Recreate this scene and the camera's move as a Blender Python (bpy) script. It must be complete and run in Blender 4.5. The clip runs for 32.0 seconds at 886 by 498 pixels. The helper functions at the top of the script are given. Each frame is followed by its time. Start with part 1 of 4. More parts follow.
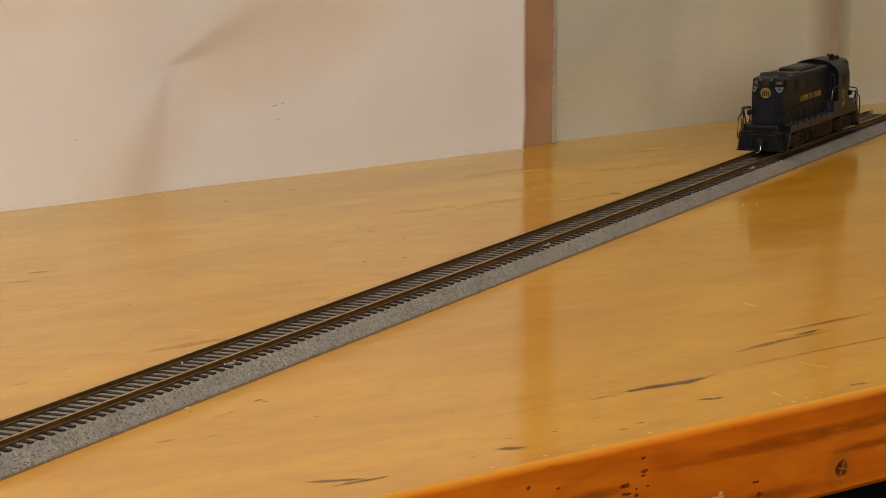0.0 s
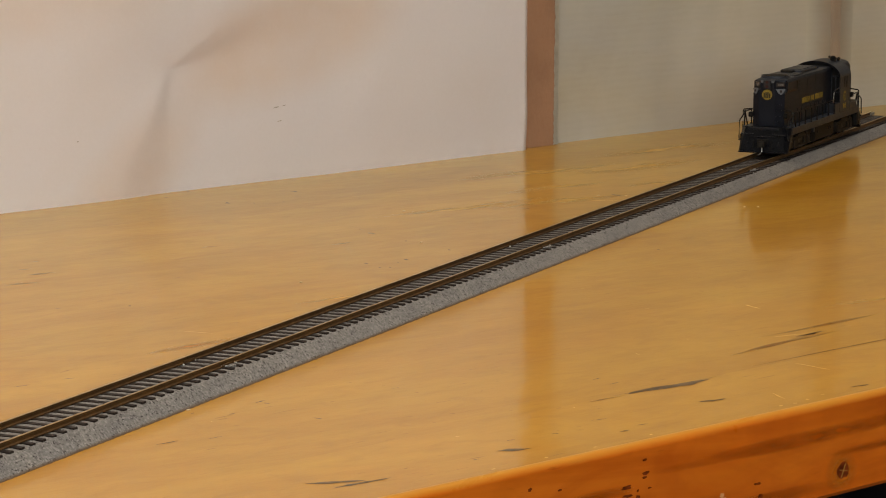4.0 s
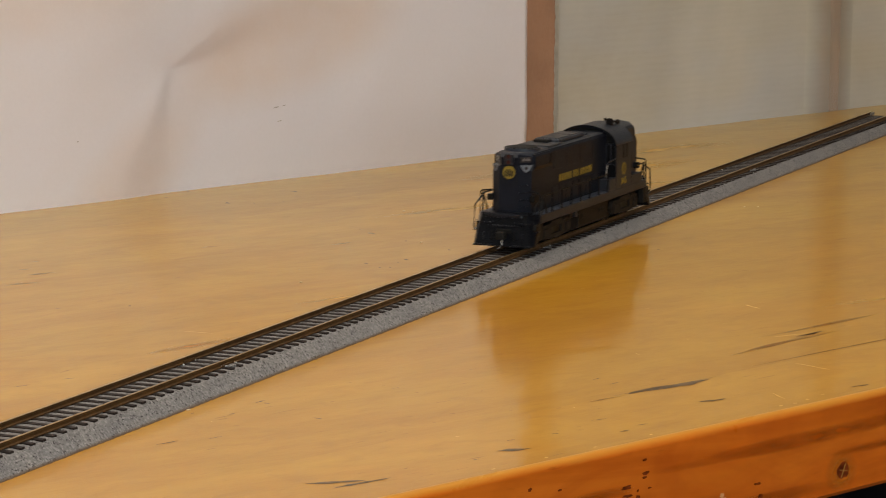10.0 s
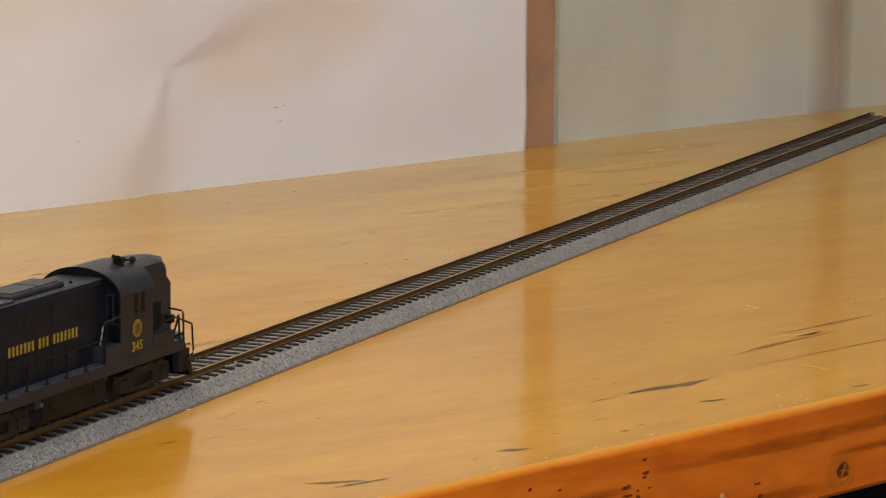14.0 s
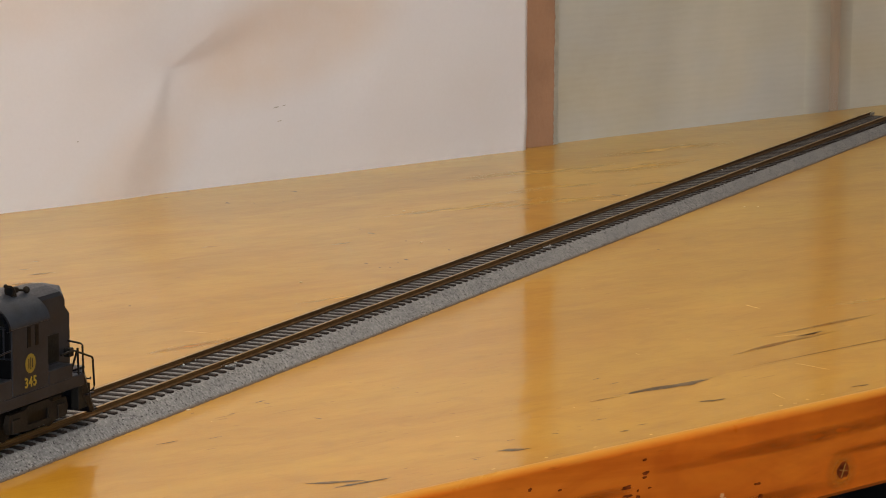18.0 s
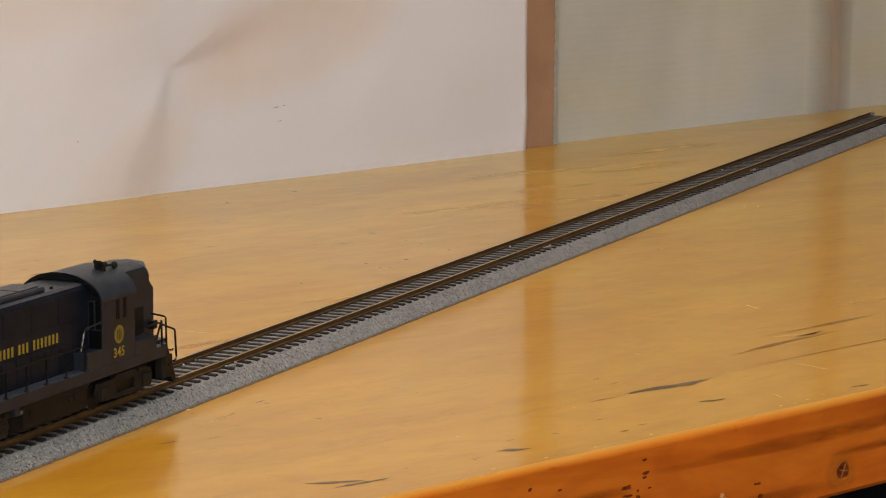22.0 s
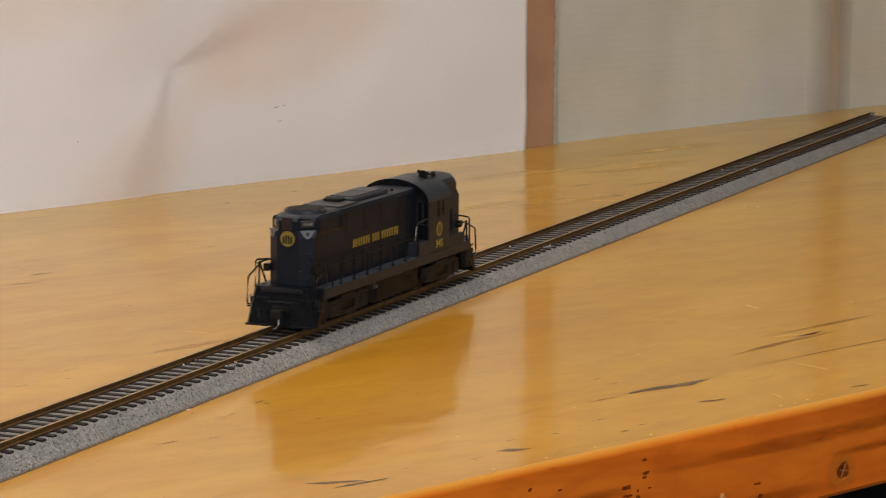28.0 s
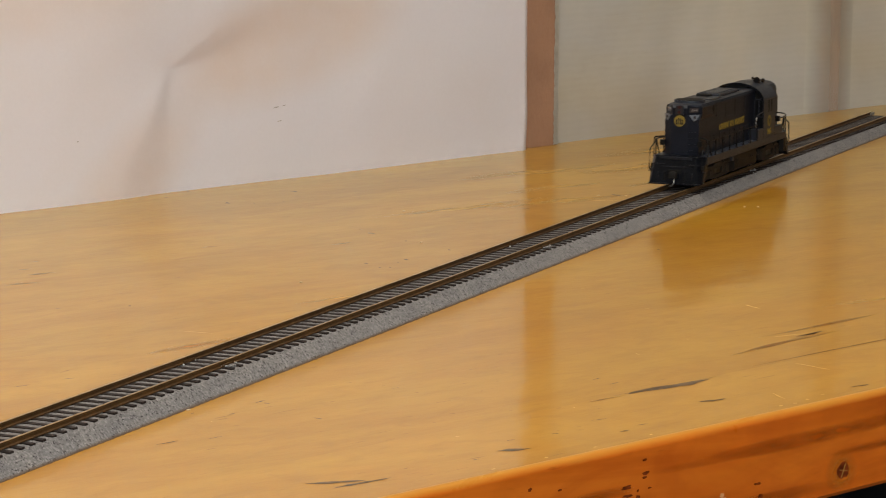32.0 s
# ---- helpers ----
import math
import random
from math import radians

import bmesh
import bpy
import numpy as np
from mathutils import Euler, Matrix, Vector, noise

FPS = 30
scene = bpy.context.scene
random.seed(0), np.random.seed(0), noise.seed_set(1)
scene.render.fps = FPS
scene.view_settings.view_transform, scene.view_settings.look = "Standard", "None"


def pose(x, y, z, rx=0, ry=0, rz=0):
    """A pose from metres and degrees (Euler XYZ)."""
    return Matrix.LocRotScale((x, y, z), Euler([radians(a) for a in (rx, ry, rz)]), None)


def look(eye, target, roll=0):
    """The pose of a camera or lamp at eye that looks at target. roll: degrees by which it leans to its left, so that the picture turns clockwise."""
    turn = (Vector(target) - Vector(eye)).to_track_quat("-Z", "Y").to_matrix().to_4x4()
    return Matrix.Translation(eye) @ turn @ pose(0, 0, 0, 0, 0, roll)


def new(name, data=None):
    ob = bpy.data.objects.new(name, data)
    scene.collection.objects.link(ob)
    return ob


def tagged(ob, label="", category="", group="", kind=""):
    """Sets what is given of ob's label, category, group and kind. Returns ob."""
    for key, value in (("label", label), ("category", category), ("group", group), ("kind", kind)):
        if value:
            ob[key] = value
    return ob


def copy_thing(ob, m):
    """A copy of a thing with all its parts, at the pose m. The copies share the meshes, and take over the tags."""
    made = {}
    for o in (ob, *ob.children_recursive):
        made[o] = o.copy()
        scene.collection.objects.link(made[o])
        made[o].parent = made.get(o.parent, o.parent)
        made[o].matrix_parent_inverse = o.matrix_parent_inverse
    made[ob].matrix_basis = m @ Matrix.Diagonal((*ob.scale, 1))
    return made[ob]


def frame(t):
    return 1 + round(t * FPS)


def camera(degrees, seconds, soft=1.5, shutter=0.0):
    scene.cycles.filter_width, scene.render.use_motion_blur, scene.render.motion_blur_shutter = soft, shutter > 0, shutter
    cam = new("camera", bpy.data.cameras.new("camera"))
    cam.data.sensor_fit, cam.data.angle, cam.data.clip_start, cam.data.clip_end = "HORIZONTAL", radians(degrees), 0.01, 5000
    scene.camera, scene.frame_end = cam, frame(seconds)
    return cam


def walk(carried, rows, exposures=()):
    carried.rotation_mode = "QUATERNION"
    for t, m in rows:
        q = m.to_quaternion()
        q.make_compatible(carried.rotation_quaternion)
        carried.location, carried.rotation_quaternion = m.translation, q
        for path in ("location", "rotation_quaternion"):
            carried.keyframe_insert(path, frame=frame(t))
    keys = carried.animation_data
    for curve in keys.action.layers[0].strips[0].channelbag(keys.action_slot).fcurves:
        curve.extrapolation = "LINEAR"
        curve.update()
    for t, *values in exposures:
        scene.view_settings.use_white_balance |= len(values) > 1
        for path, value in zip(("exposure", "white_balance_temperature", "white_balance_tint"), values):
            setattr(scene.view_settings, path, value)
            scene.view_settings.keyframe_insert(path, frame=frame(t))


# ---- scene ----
cam = camera(17.19, 32.0, soft=1.0, shutter=0.5)

# ---- camera: settles in the first second, then stands still ----
EYE = (-0.9758, -0.5768, 0.2451)
PAN, TILT = 0.40645, 0.15228


def aim(dx, dy):
    """The pose turned right by dx and down by dy radians."""
    p, t = PAN - dx, TILT + dy
    way = Vector((math.cos(p) * math.cos(t), math.sin(p) * math.cos(t), -math.sin(t)))
    return look(EYE, Vector(EYE) + way, 0.37)


walk(cam, [(0.0, aim(0.00050, 0.00060)), (0.5, aim(0.00020, 0.00026)), (0.9, aim(0, 0)),
           (1.2, aim(0, 0)), (32.0, aim(0, 0))],
     [(0.0, -0.12, 8000, 10), (1.0, -0.12, 7700, 10), (3.0, -0.13, 7150, 10), (6.0, -0.13, 7100, 10), (9.0, -0.10, 6750, 10), (10.5, -0.08, 6650, 10), (12.0, 0.01, 6560, 10), (13.5, 0.03, 6550, 10), (17.0, -0.02, 6550, 10), (25.0, -0.02, 6550, 10), (31.0, 0.04, 6550, 10), (32.0, 0.04, 6550, 10)])

# ---- light: a workshop lit from above by two ceiling fittings ----
world = bpy.data.worlds.new("room_air")
scene.world = world
world.use_nodes = True
world.node_tree.nodes["Background"].inputs[0].default_value = (0.75, 0.85, 1.0, 1)
world.node_tree.nodes["Background"].inputs[1].default_value = 0.05


def ceiling_lamp(x, y, z, sx, sy, watts, colour):
    d = bpy.data.lights.new("ceiling_lamp", "AREA")
    d.shape, d.size, d.size_y, d.energy, d.color = "RECTANGLE", sx, sy, watts, colour
    ob = new("ceiling_lamp", d)
    ob.matrix_world = look((x, y, z), (x + 0.0, y + 0.001, 0))
    return ob


ceiling_lamp(0.30, -0.35, 1.46, 1.3, 0.5, 11.7, (1.0, 0.915, 0.79))
ceiling_lamp(-0.15, 0.15, 1.46, 1.2, 0.5, 11.9, (1.0, 0.915, 0.79))

# daylight through the window in the wall behind the camera
sky = bpy.data.lights.new("window_daylight", "AREA")
sky.shape, sky.size, sky.size_y, sky.energy, sky.color = "RECTANGLE", 1.8, 1.15, 95, (0.83, 0.925, 1.0)
new("window_daylight", sky).matrix_world = Matrix.Rotation(-0.36406, 4, "Z") @ look((-1.9, -2.93, 0.75), (-1.2, 0, 0.55))


# ---- materials ----
def material(name, rough=0.5, metal=0.0):
    m = bpy.data.materials.new(name)
    m.use_nodes = True
    b = m.node_tree.nodes["Principled BSDF"]
    b.inputs["Specular IOR Level"].default_value = 0.35
    b.inputs["Roughness"].default_value = rough
    b.inputs["Metallic"].default_value = metal
    return m, m.node_tree, b


def add(tree, kind, **sets):
    n = tree.nodes.new(kind)
    for k, v in sets.items():
        n.inputs[k.replace("_", " ")].default_value = v
    return n


def ramp(tree, stops, source):
    n = tree.nodes.new("ShaderNodeValToRGB")
    e = n.color_ramp.elements
    while len(e) < len(stops):
        e.new(0.5)
    for el, (p, c) in zip(e, stops):
        el.position, el.color = p, (*c, 1)
    tree.links.new(source, n.inputs[0])
    return n


def mapped(tree, scale=(1, 1, 1), rot=(0, 0, 0), coords="Object"):
    tc = tree.nodes.new("ShaderNodeTexCoord")
    mp = tree.nodes.new("ShaderNodeMapping")
    mp.inputs["Scale"].default_value, mp.inputs["Rotation"].default_value = scale, rot
    tree.links.new(tc.outputs[coords], mp.inputs[0])
    return mp.outputs[0]


def noise_tex(tree, vec, scale, detail=4.0, rough=0.6, distort=0.0):
    n = add(tree, "ShaderNodeTexNoise", Scale=scale, Detail=detail, Roughness=rough, Distortion=distort)
    tree.links.new(vec, n.inputs["Vector"])
    return n.outputs["Fac"]


def mix(tree, fac, a, b, blend="MIX"):
    n = tree.nodes.new("ShaderNodeMix")
    n.data_type, n.blend_type = "RGBA", blend
    for s, v in ((0, fac), (6, a), (7, b)):
        if isinstance(v, (int, float)):
            n.inputs[s].default_value = v
        elif isinstance(v, tuple):
            n.inputs[s].default_value = (*v, 1)
        else:
            tree.links.new(v, n.inputs[s])
    return n.outputs[2]


def bump(tree, b, height, strength, dist):
    n = add(tree, "ShaderNodeBump", Strength=strength, Distance=dist)
    tree.links.new(height, n.inputs["Height"])
    tree.links.new(n.outputs[0], b.inputs["Normal"])


def plain(name, colour, rough=0.5, metal=0.0, vary=0.25, scale=60.0, relief=0.0, rvary=0.12, spec=0.35):
    """A surface of one colour with mottling, uneven gloss and fine relief."""
    m, t, b = material(name, rough, metal)
    b.inputs["Specular IOR Level"].default_value = spec
    v = mapped(t)
    n = noise_tex(t, v, scale, 5)
    fine = noise_tex(t, v, scale * 9, 3)
    lo = tuple(c * (1 - vary) for c in colour)
    hi = tuple(min(1, c * (1 + vary)) for c in colour)
    r = ramp(t, [(0.3, lo), (0.7, hi)], n)
    t.links.new(r.outputs[0], b.inputs["Base Color"])
    rr = ramp(t, [(0.3, (max(0, rough - rvary),) * 3), (0.7, (min(1, rough + rvary),) * 3)], fine)
    t.links.new(rr.outputs[0], b.inputs["Roughness"])
    if relief:
        bump(t, b, fine, 0.6, relief)
    return m


def varnish(t, b, coat, rough=None, normal=None):
    """An amber gloss varnish over the shader b."""
    gl = add(t, "ShaderNodeBsdfGlossy", Roughness=0.09)
    gl.inputs["Color"].default_value = (AMBER[0], AMBER[1], AMBER[2], 1)
    fr = add(t, "ShaderNodeFresnel", IOR=1.45)
    if rough:
        t.links.new(rough, gl.inputs["Roughness"])
    if normal:
        t.links.new(normal, gl.inputs["Normal"])
        t.links.new(normal, fr.inputs["Normal"])
    amount = add(t, "ShaderNodeMath")
    amount.operation = "MULTIPLY"
    amount.inputs[1].default_value = coat
    t.links.new(fr.outputs[0], amount.inputs[0])
    ms = t.nodes.new("ShaderNodeMixShader")
    t.links.new(amount.outputs[0], ms.inputs[0])
    t.links.new(b.outputs[0], ms.inputs[1])
    t.links.new(gl.outputs[0], ms.inputs[2])
    t.links.new(ms.outputs[0], t.nodes["Material Output"].inputs["Surface"])
    return ms


AMBER = (0.79, 1.0, 0.86)


def varnished_pine(name, pale, mid, dark, coat=1.0, rough=0.13, grain=(2.2, 11, 11), cloud=(11, 19, 19), blend=0.5, fleck=0.0, worn=None):
    """Pine under gloss varnish: streaks along x, rings, blotches, faint waviness of the coat."""
    m, t, b = material(name, 0.35)
    oi = t.nodes.new("ShaderNodeObjectInfo")
    v = mapped(t, (1, 1, 1))
    shift = t.nodes.new("ShaderNodeVectorMath")
    shift.operation = "ADD"
    t.links.new(v, shift.inputs[0])
    sc = t.nodes.new("ShaderNodeVectorMath")
    sc.operation = "SCALE"
    sc.inputs[0].default_value = (3.1, 1.7, 0.9)
    t.links.new(oi.outputs["Random"], sc.inputs["Scale"])
    t.links.new(sc.outputs[0], shift.inputs[1])
    st = t.nodes.new("ShaderNodeMapping")
    st.inputs["Scale"].default_value = grain
    t.links.new(shift.outputs[0], st.inputs[0])
    broad = noise_tex(t, st.outputs[0], 1.3, 6, 0.6, 1.2)
    st2 = t.nodes.new("ShaderNodeMapping")
    st2.inputs["Scale"].default_value = (5, 120, 120)
    t.links.new(shift.outputs[0], st2.inputs[0])
    fine = noise_tex(t, st2.outputs[0], 2.2, 6, 0.65, 0.3)
    st3 = t.nodes.new("ShaderNodeMapping")
    st3.inputs["Scale"].default_value = cloud
    t.links.new(shift.outputs[0], st3.inputs[0])
    blotch = noise_tex(t, st3.outputs[0], 1.0, 7, 0.58, 1.6)
    hue = noise_tex(t, st3.outputs[0], 0.37, 5, 0.6, 2.0)
    base = ramp(t, [(0.28, pale), (0.52, mid), (0.78, dark)], broad)
    f2 = ramp(t, [(0.35, (0.84, 0.79, 0.72)), (0.62, (1.03, 1.02, 1.0))], fine)
    c = mix(t, 0.09, base.outputs[0], f2.outputs[0], "MULTIPLY")
    bl = ramp(t, [(0.34, (1.12, 1.17, 1.2)), (0.5, (0.98, 0.97, 0.92)), (0.66, (0.80, 0.70, 0.5))], blotch)
    c = mix(t, blend, c, bl.outputs[0], "MULTIPLY")
    hu = ramp(t, [(0.36, (0.94, 1.01, 1.0)), (0.5, (1.0, 1.0, 1.0)), (0.64, (1.06, 0.94, 0.84))], hue)
    c = mix(t, blend, c, hu.outputs[0], "MULTIPLY")
    board = ramp(t, [(0.0, (0.93, 0.91, 0.88)), (1.0, (1.05, 1.04, 1.02))], oi.outputs["Random"])
    c = mix(t, 1.0, c, board.outputs[0], "MULTIPLY")
    if fleck:
        pores = noise_tex(t, mapped(t, (55, 520, 520)), 1.0, 3, 0.6, 0.4)
        where = ramp(t, [(0.42, (0, 0, 0)), (0.62, (fleck,) * 3)], noise_tex(t, mapped(t, (14, 30, 30)), 1.0, 3, 0.5))
        pm = ramp(t, [(0.25, (0.55, 0.44, 0.32)), (0.36, (1, 1, 1))], pores)
        c = mix(t, where.outputs[0], c, mix(t, 1.0, c, pm.outputs[0], "MULTIPLY"))
        mottle = ramp(t, [(0.36, (0.90, 0.865, 0.80)), (0.5, (1.0, 1.0, 1.0)), (0.64, (1.04, 1.06, 1.10))], noise_tex(t, mapped(t, (30, 60, 60)), 1.0, 5, 0.6, 1.2))
        c = mix(t, fleck * 0.7, c, mottle.outputs[0], "MULTIPLY")
    # rubbed upper edge, its paler tone also painted for the lit top
    if worn:
        x = t.nodes.new("ShaderNodeSeparateXYZ")
        t.links.new(v, x.inputs[0])
        rub = add(t, "ShaderNodeMath")
        rub.operation = "MULTIPLY_ADD"
        rub.inputs[1].default_value, rub.inputs[2].default_value = 0.003, -0.0015
        t.links.new(noise_tex(t, mapped(t, (25, 200, 200)), 1.0, 4), rub.inputs[0])
        h = add(t, "ShaderNodeMath")
        t.links.new(x.outputs[2], h.inputs[0])
        t.links.new(rub.outputs[0], h.inputs[1])
        mr = add(t, "ShaderNodeMapRange", From_Min=-0.0028, From_Max=-0.0001)
        t.links.new(h.outputs[0], mr.inputs[0])
        c = mix(t, mr.outputs[0], c, worn)
    t.links.new(c, b.inputs["Base Color"])
    b.inputs["Specular IOR Level"].default_value = 0.1
    cr = ramp(t, [(0.3, (rough * 0.75,) * 3), (0.7, (rough * 1.35,) * 3)], blotch)
    wave = noise_tex(t, mapped(t, (17, 33, 30)), 1.0, 5, 0.55)
    n = add(t, "ShaderNodeBump", Strength=0.42, Distance=0.0011)
    t.links.new(wave, n.inputs["Height"])
    bump(t, b, fine, 0.15, 0.0003)
    varnish(t, b, coat, cr.outputs[0], n.outputs[0])
    return m


def speckled_ballast():
    m, t, b = material("moulded_ballast", 0.85)
    v = mapped(t)
    vo = add(t, "ShaderNodeTexVoronoi", Scale=1450.0)
    t.links.new(v, vo.inputs["Vector"])
    bw = t.nodes.new("ShaderNodeRGBToBW")
    t.links.new(vo.outputs["Color"], bw.inputs[0])
    r = ramp(t, [(0.12, (0.03, 0.027, 0.027)), (0.26, (0.125, 0.119, 0.117)), (0.65, (0.165, 0.158, 0.157)), (0.93, (0.26, 0.25, 0.243))], bw.outputs[0])
    big = ramp(t, [(0.3, (0.82, 0.82, 0.84)), (0.7, (1.08, 1.06, 1.03))], noise_tex(t, v, 45, 4))
    c = mix(t, 1.0, r.outputs[0], big.outputs[0], "MULTIPLY")
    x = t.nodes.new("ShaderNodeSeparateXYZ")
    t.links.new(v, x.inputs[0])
    # brown line at the bed's foot: contact shade and reflection painted in
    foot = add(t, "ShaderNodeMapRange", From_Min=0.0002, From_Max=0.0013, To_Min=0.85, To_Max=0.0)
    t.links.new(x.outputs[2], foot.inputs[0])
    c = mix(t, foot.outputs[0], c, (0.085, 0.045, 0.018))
    t.links.new(c, b.inputs["Base Color"])
    bump(t, b, vo.outputs["Distance"], 0.5, 0.0003)
    return m


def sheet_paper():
    """White paper backdrop: three patches painted for warm bounced light, blotches and fibre relief."""
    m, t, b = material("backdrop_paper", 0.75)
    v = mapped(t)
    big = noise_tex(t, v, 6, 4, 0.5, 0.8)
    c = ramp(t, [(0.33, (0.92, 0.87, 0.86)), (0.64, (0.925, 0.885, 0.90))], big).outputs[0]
    # warm bounce on the folds, put into the paper's colour as soft ellipses
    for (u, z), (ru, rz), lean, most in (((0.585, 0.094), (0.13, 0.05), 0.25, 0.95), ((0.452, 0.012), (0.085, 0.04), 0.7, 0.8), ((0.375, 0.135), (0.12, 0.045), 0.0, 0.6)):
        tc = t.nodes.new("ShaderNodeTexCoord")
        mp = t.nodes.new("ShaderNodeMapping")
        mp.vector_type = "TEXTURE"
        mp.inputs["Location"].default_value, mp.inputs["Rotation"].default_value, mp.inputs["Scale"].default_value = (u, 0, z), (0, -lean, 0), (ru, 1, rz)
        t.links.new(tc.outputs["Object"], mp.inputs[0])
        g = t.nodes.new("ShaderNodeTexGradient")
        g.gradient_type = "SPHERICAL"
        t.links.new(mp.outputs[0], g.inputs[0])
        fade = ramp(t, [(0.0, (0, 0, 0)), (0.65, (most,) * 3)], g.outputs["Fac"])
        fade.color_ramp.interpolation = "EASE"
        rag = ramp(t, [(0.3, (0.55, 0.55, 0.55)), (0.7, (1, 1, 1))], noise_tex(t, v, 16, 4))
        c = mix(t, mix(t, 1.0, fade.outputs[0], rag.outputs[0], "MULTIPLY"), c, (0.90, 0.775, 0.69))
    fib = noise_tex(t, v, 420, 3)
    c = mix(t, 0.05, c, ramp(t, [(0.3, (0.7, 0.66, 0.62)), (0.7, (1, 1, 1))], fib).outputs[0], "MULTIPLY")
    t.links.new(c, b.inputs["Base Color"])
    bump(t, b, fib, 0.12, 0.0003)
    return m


def woven_cloth():
    """Pale grey-green woven sheeting between the studs: ribs, slubs along the weft, dingy patches."""
    m, t, b = material("woven_sheeting", 0.7)
    v = mapped(t)
    wa = add(t, "ShaderNodeTexWave", Scale=62.0, Distortion=3.0, Detail=3.0)
    wa.bands_direction = "Z"
    t.links.new(v, wa.inputs["Vector"])
    big = noise_tex(t, v, 8, 5, 0.6, 0.3)
    hue = noise_tex(t, mapped(t, (5, 5, 9)), 1.0, 3, 0.5, 0.6)
    slub = noise_tex(t, mapped(t, (38, 38, 420)), 1.0, 4, 0.65)
    r = ramp(t, [(0.3, (0.385, 0.352, 0.290)), (0.7, (0.46, 0.432, 0.382))], big)
    hu = ramp(t, [(0.36, (1.03, 0.97, 0.84)), (0.62, (0.95, 0.98, 1.05))], hue)
    w = ramp(t, [(0.2, (0.86, 0.86, 0.86)), (0.8, (1.04, 1.04, 1.04))], wa.outputs["Fac"])
    sl = ramp(t, [(0.28, (0.68, 0.66, 0.63)), (0.44, (0.97, 0.97, 0.97)), (0.72, (1.08, 1.07, 1.05))], slub)
    c = mix(t, 0.75, r.outputs[0], hu.outputs[0], "MULTIPLY")
    c = mix(t, 0.1, c, w.outputs[0], "MULTIPLY")
    c = mix(t, 0.1, c, sl.outputs[0], "MULTIPLY")
    t.links.new(c, b.inputs["Base Color"])
    bump(t, b, slub, 0.04, 0.0004)
    return m


PINE = varnished_pine("varnished_pine", (0.505, 0.252, 0.022), (0.455, 0.211, 0.0155), (0.40, 0.171, 0.010), rough=0.085, coat=0.74, blend=0.24, fleck=0.95)
# front-face copy of the pine; its weaker light is put into the colour
EDGE = varnished_pine("varnished_pine_edge", (0.66, 0.16, 0.013), (0.54, 0.113, 0.008), (0.40, 0.071, 0.004), rough=0.36, coat=0.26, grain=(3.0, 22, 30), cloud=(11, 34, 34), blend=0.55, fleck=0.6, worn=(0.47, 0.20, 0.025))


FLAT, UPRIGHT = (1, 1, 0), (1, 0, 1)


def stain(name, colour, vary=0.35, scale=200.0, soft=None, coat=0.74):
    """A mark in the wood under the varnish; a soft one fades out towards its outline."""
    m, t, b = material(name, 0.4)
    v = mapped(t)
    n = noise_tex(t, v, scale, 5)
    r = ramp(t, [(0.3, tuple(c * (1 - vary) for c in colour)), (0.7, tuple(c * (1 + vary) for c in colour))], n)
    t.links.new(r.outputs[0], b.inputs["Base Color"])
    b.inputs["Specular IOR Level"].default_value = 0.1
    top = varnish(t, b, coat)
    if soft:
        g = mapped(t, coords="Generated")
        sub = add(t, "ShaderNodeVectorMath")
        sub.operation = "SUBTRACT"
        sub.inputs[1].default_value = (0.5, 0.5, 0.5)
        t.links.new(g, sub.inputs[0])
        flat = add(t, "ShaderNodeVectorMath")
        flat.operation = "MULTIPLY"
        flat.inputs[1].default_value = soft
        t.links.new(sub.outputs[0], flat.inputs[0])
        ln = add(t, "ShaderNodeVectorMath")
        ln.operation = "LENGTH"
        t.links.new(flat.outputs[0], ln.inputs[0])
        fade = ramp(t, [(0.12, (0.9, 0.9, 0.9)), (0.48, (0, 0, 0))], ln.outputs["Value"])
        rag = ramp(t, [(0.3, (0.35, 0.35, 0.35)), (0.65, (1, 1, 1))], noise_tex(t, mapped(t, (40, 240, 240)), 1.0, 4))
        f = mix(t, 1.0, fade.outputs[0], rag.outputs[0], "MULTIPLY")
        tr = t.nodes.new("ShaderNodeBsdfTransparent")
        ms = t.nodes.new("ShaderNodeMixShader")
        out = t.nodes["Material Output"]
        t.links.new(f, ms.inputs[0])
        t.links.new(tr.outputs[0], ms.inputs[1])
        t.links.new(top.outputs[0], ms.inputs[2])
        t.links.new(ms.outputs[0], out.inputs["Surface"])
    return m


CRUMB = plain("pale_crumb", (0.56, 0.43, 0.27), 0.6, vary=0.2)
KNOT = stain("pine_knot", (0.10, 0.036, 0.012), 0.5, 300, None, 0.55)
FACEKNOT = plain("dark_red_knot", (0.15, 0.028, 0.006), 0.75, vary=0.6, scale=420, spec=0.04)
RINGWOOD = stain("pale_ring_wood", (0.57, 0.15, 0.013), 0.2, 120, UPRIGHT, 0.4)
BROWNBAND = stain("red_brown_band", (0.385, 0.073, 0.005), 0.3, 90, UPRIGHT, 0.4)
RESIN = stain("resin_streak", (0.115, 0.058, 0.026), 0.45, 250, None, 0.42)
FAINT = stain("faint_grain_fleck", (0.32, 0.145, 0.03), 0.3, 250, None, 0.66)
STREAK = stain("brown_grain_streak", (0.25, 0.085, 0.012), 0.35, 180, FLAT, 0.55)
BALLAST = speckled_ballast()
TIE = plain("brown_plastic_tie", (0.016, 0.011, 0.0095), 0.6, vary=0.35, scale=400, relief=0.0001, spec=0.12)
RAILSIDE = plain("browned_rail_web", (0.08, 0.038, 0.011), 0.5, 0.3, vary=0.35, scale=200)
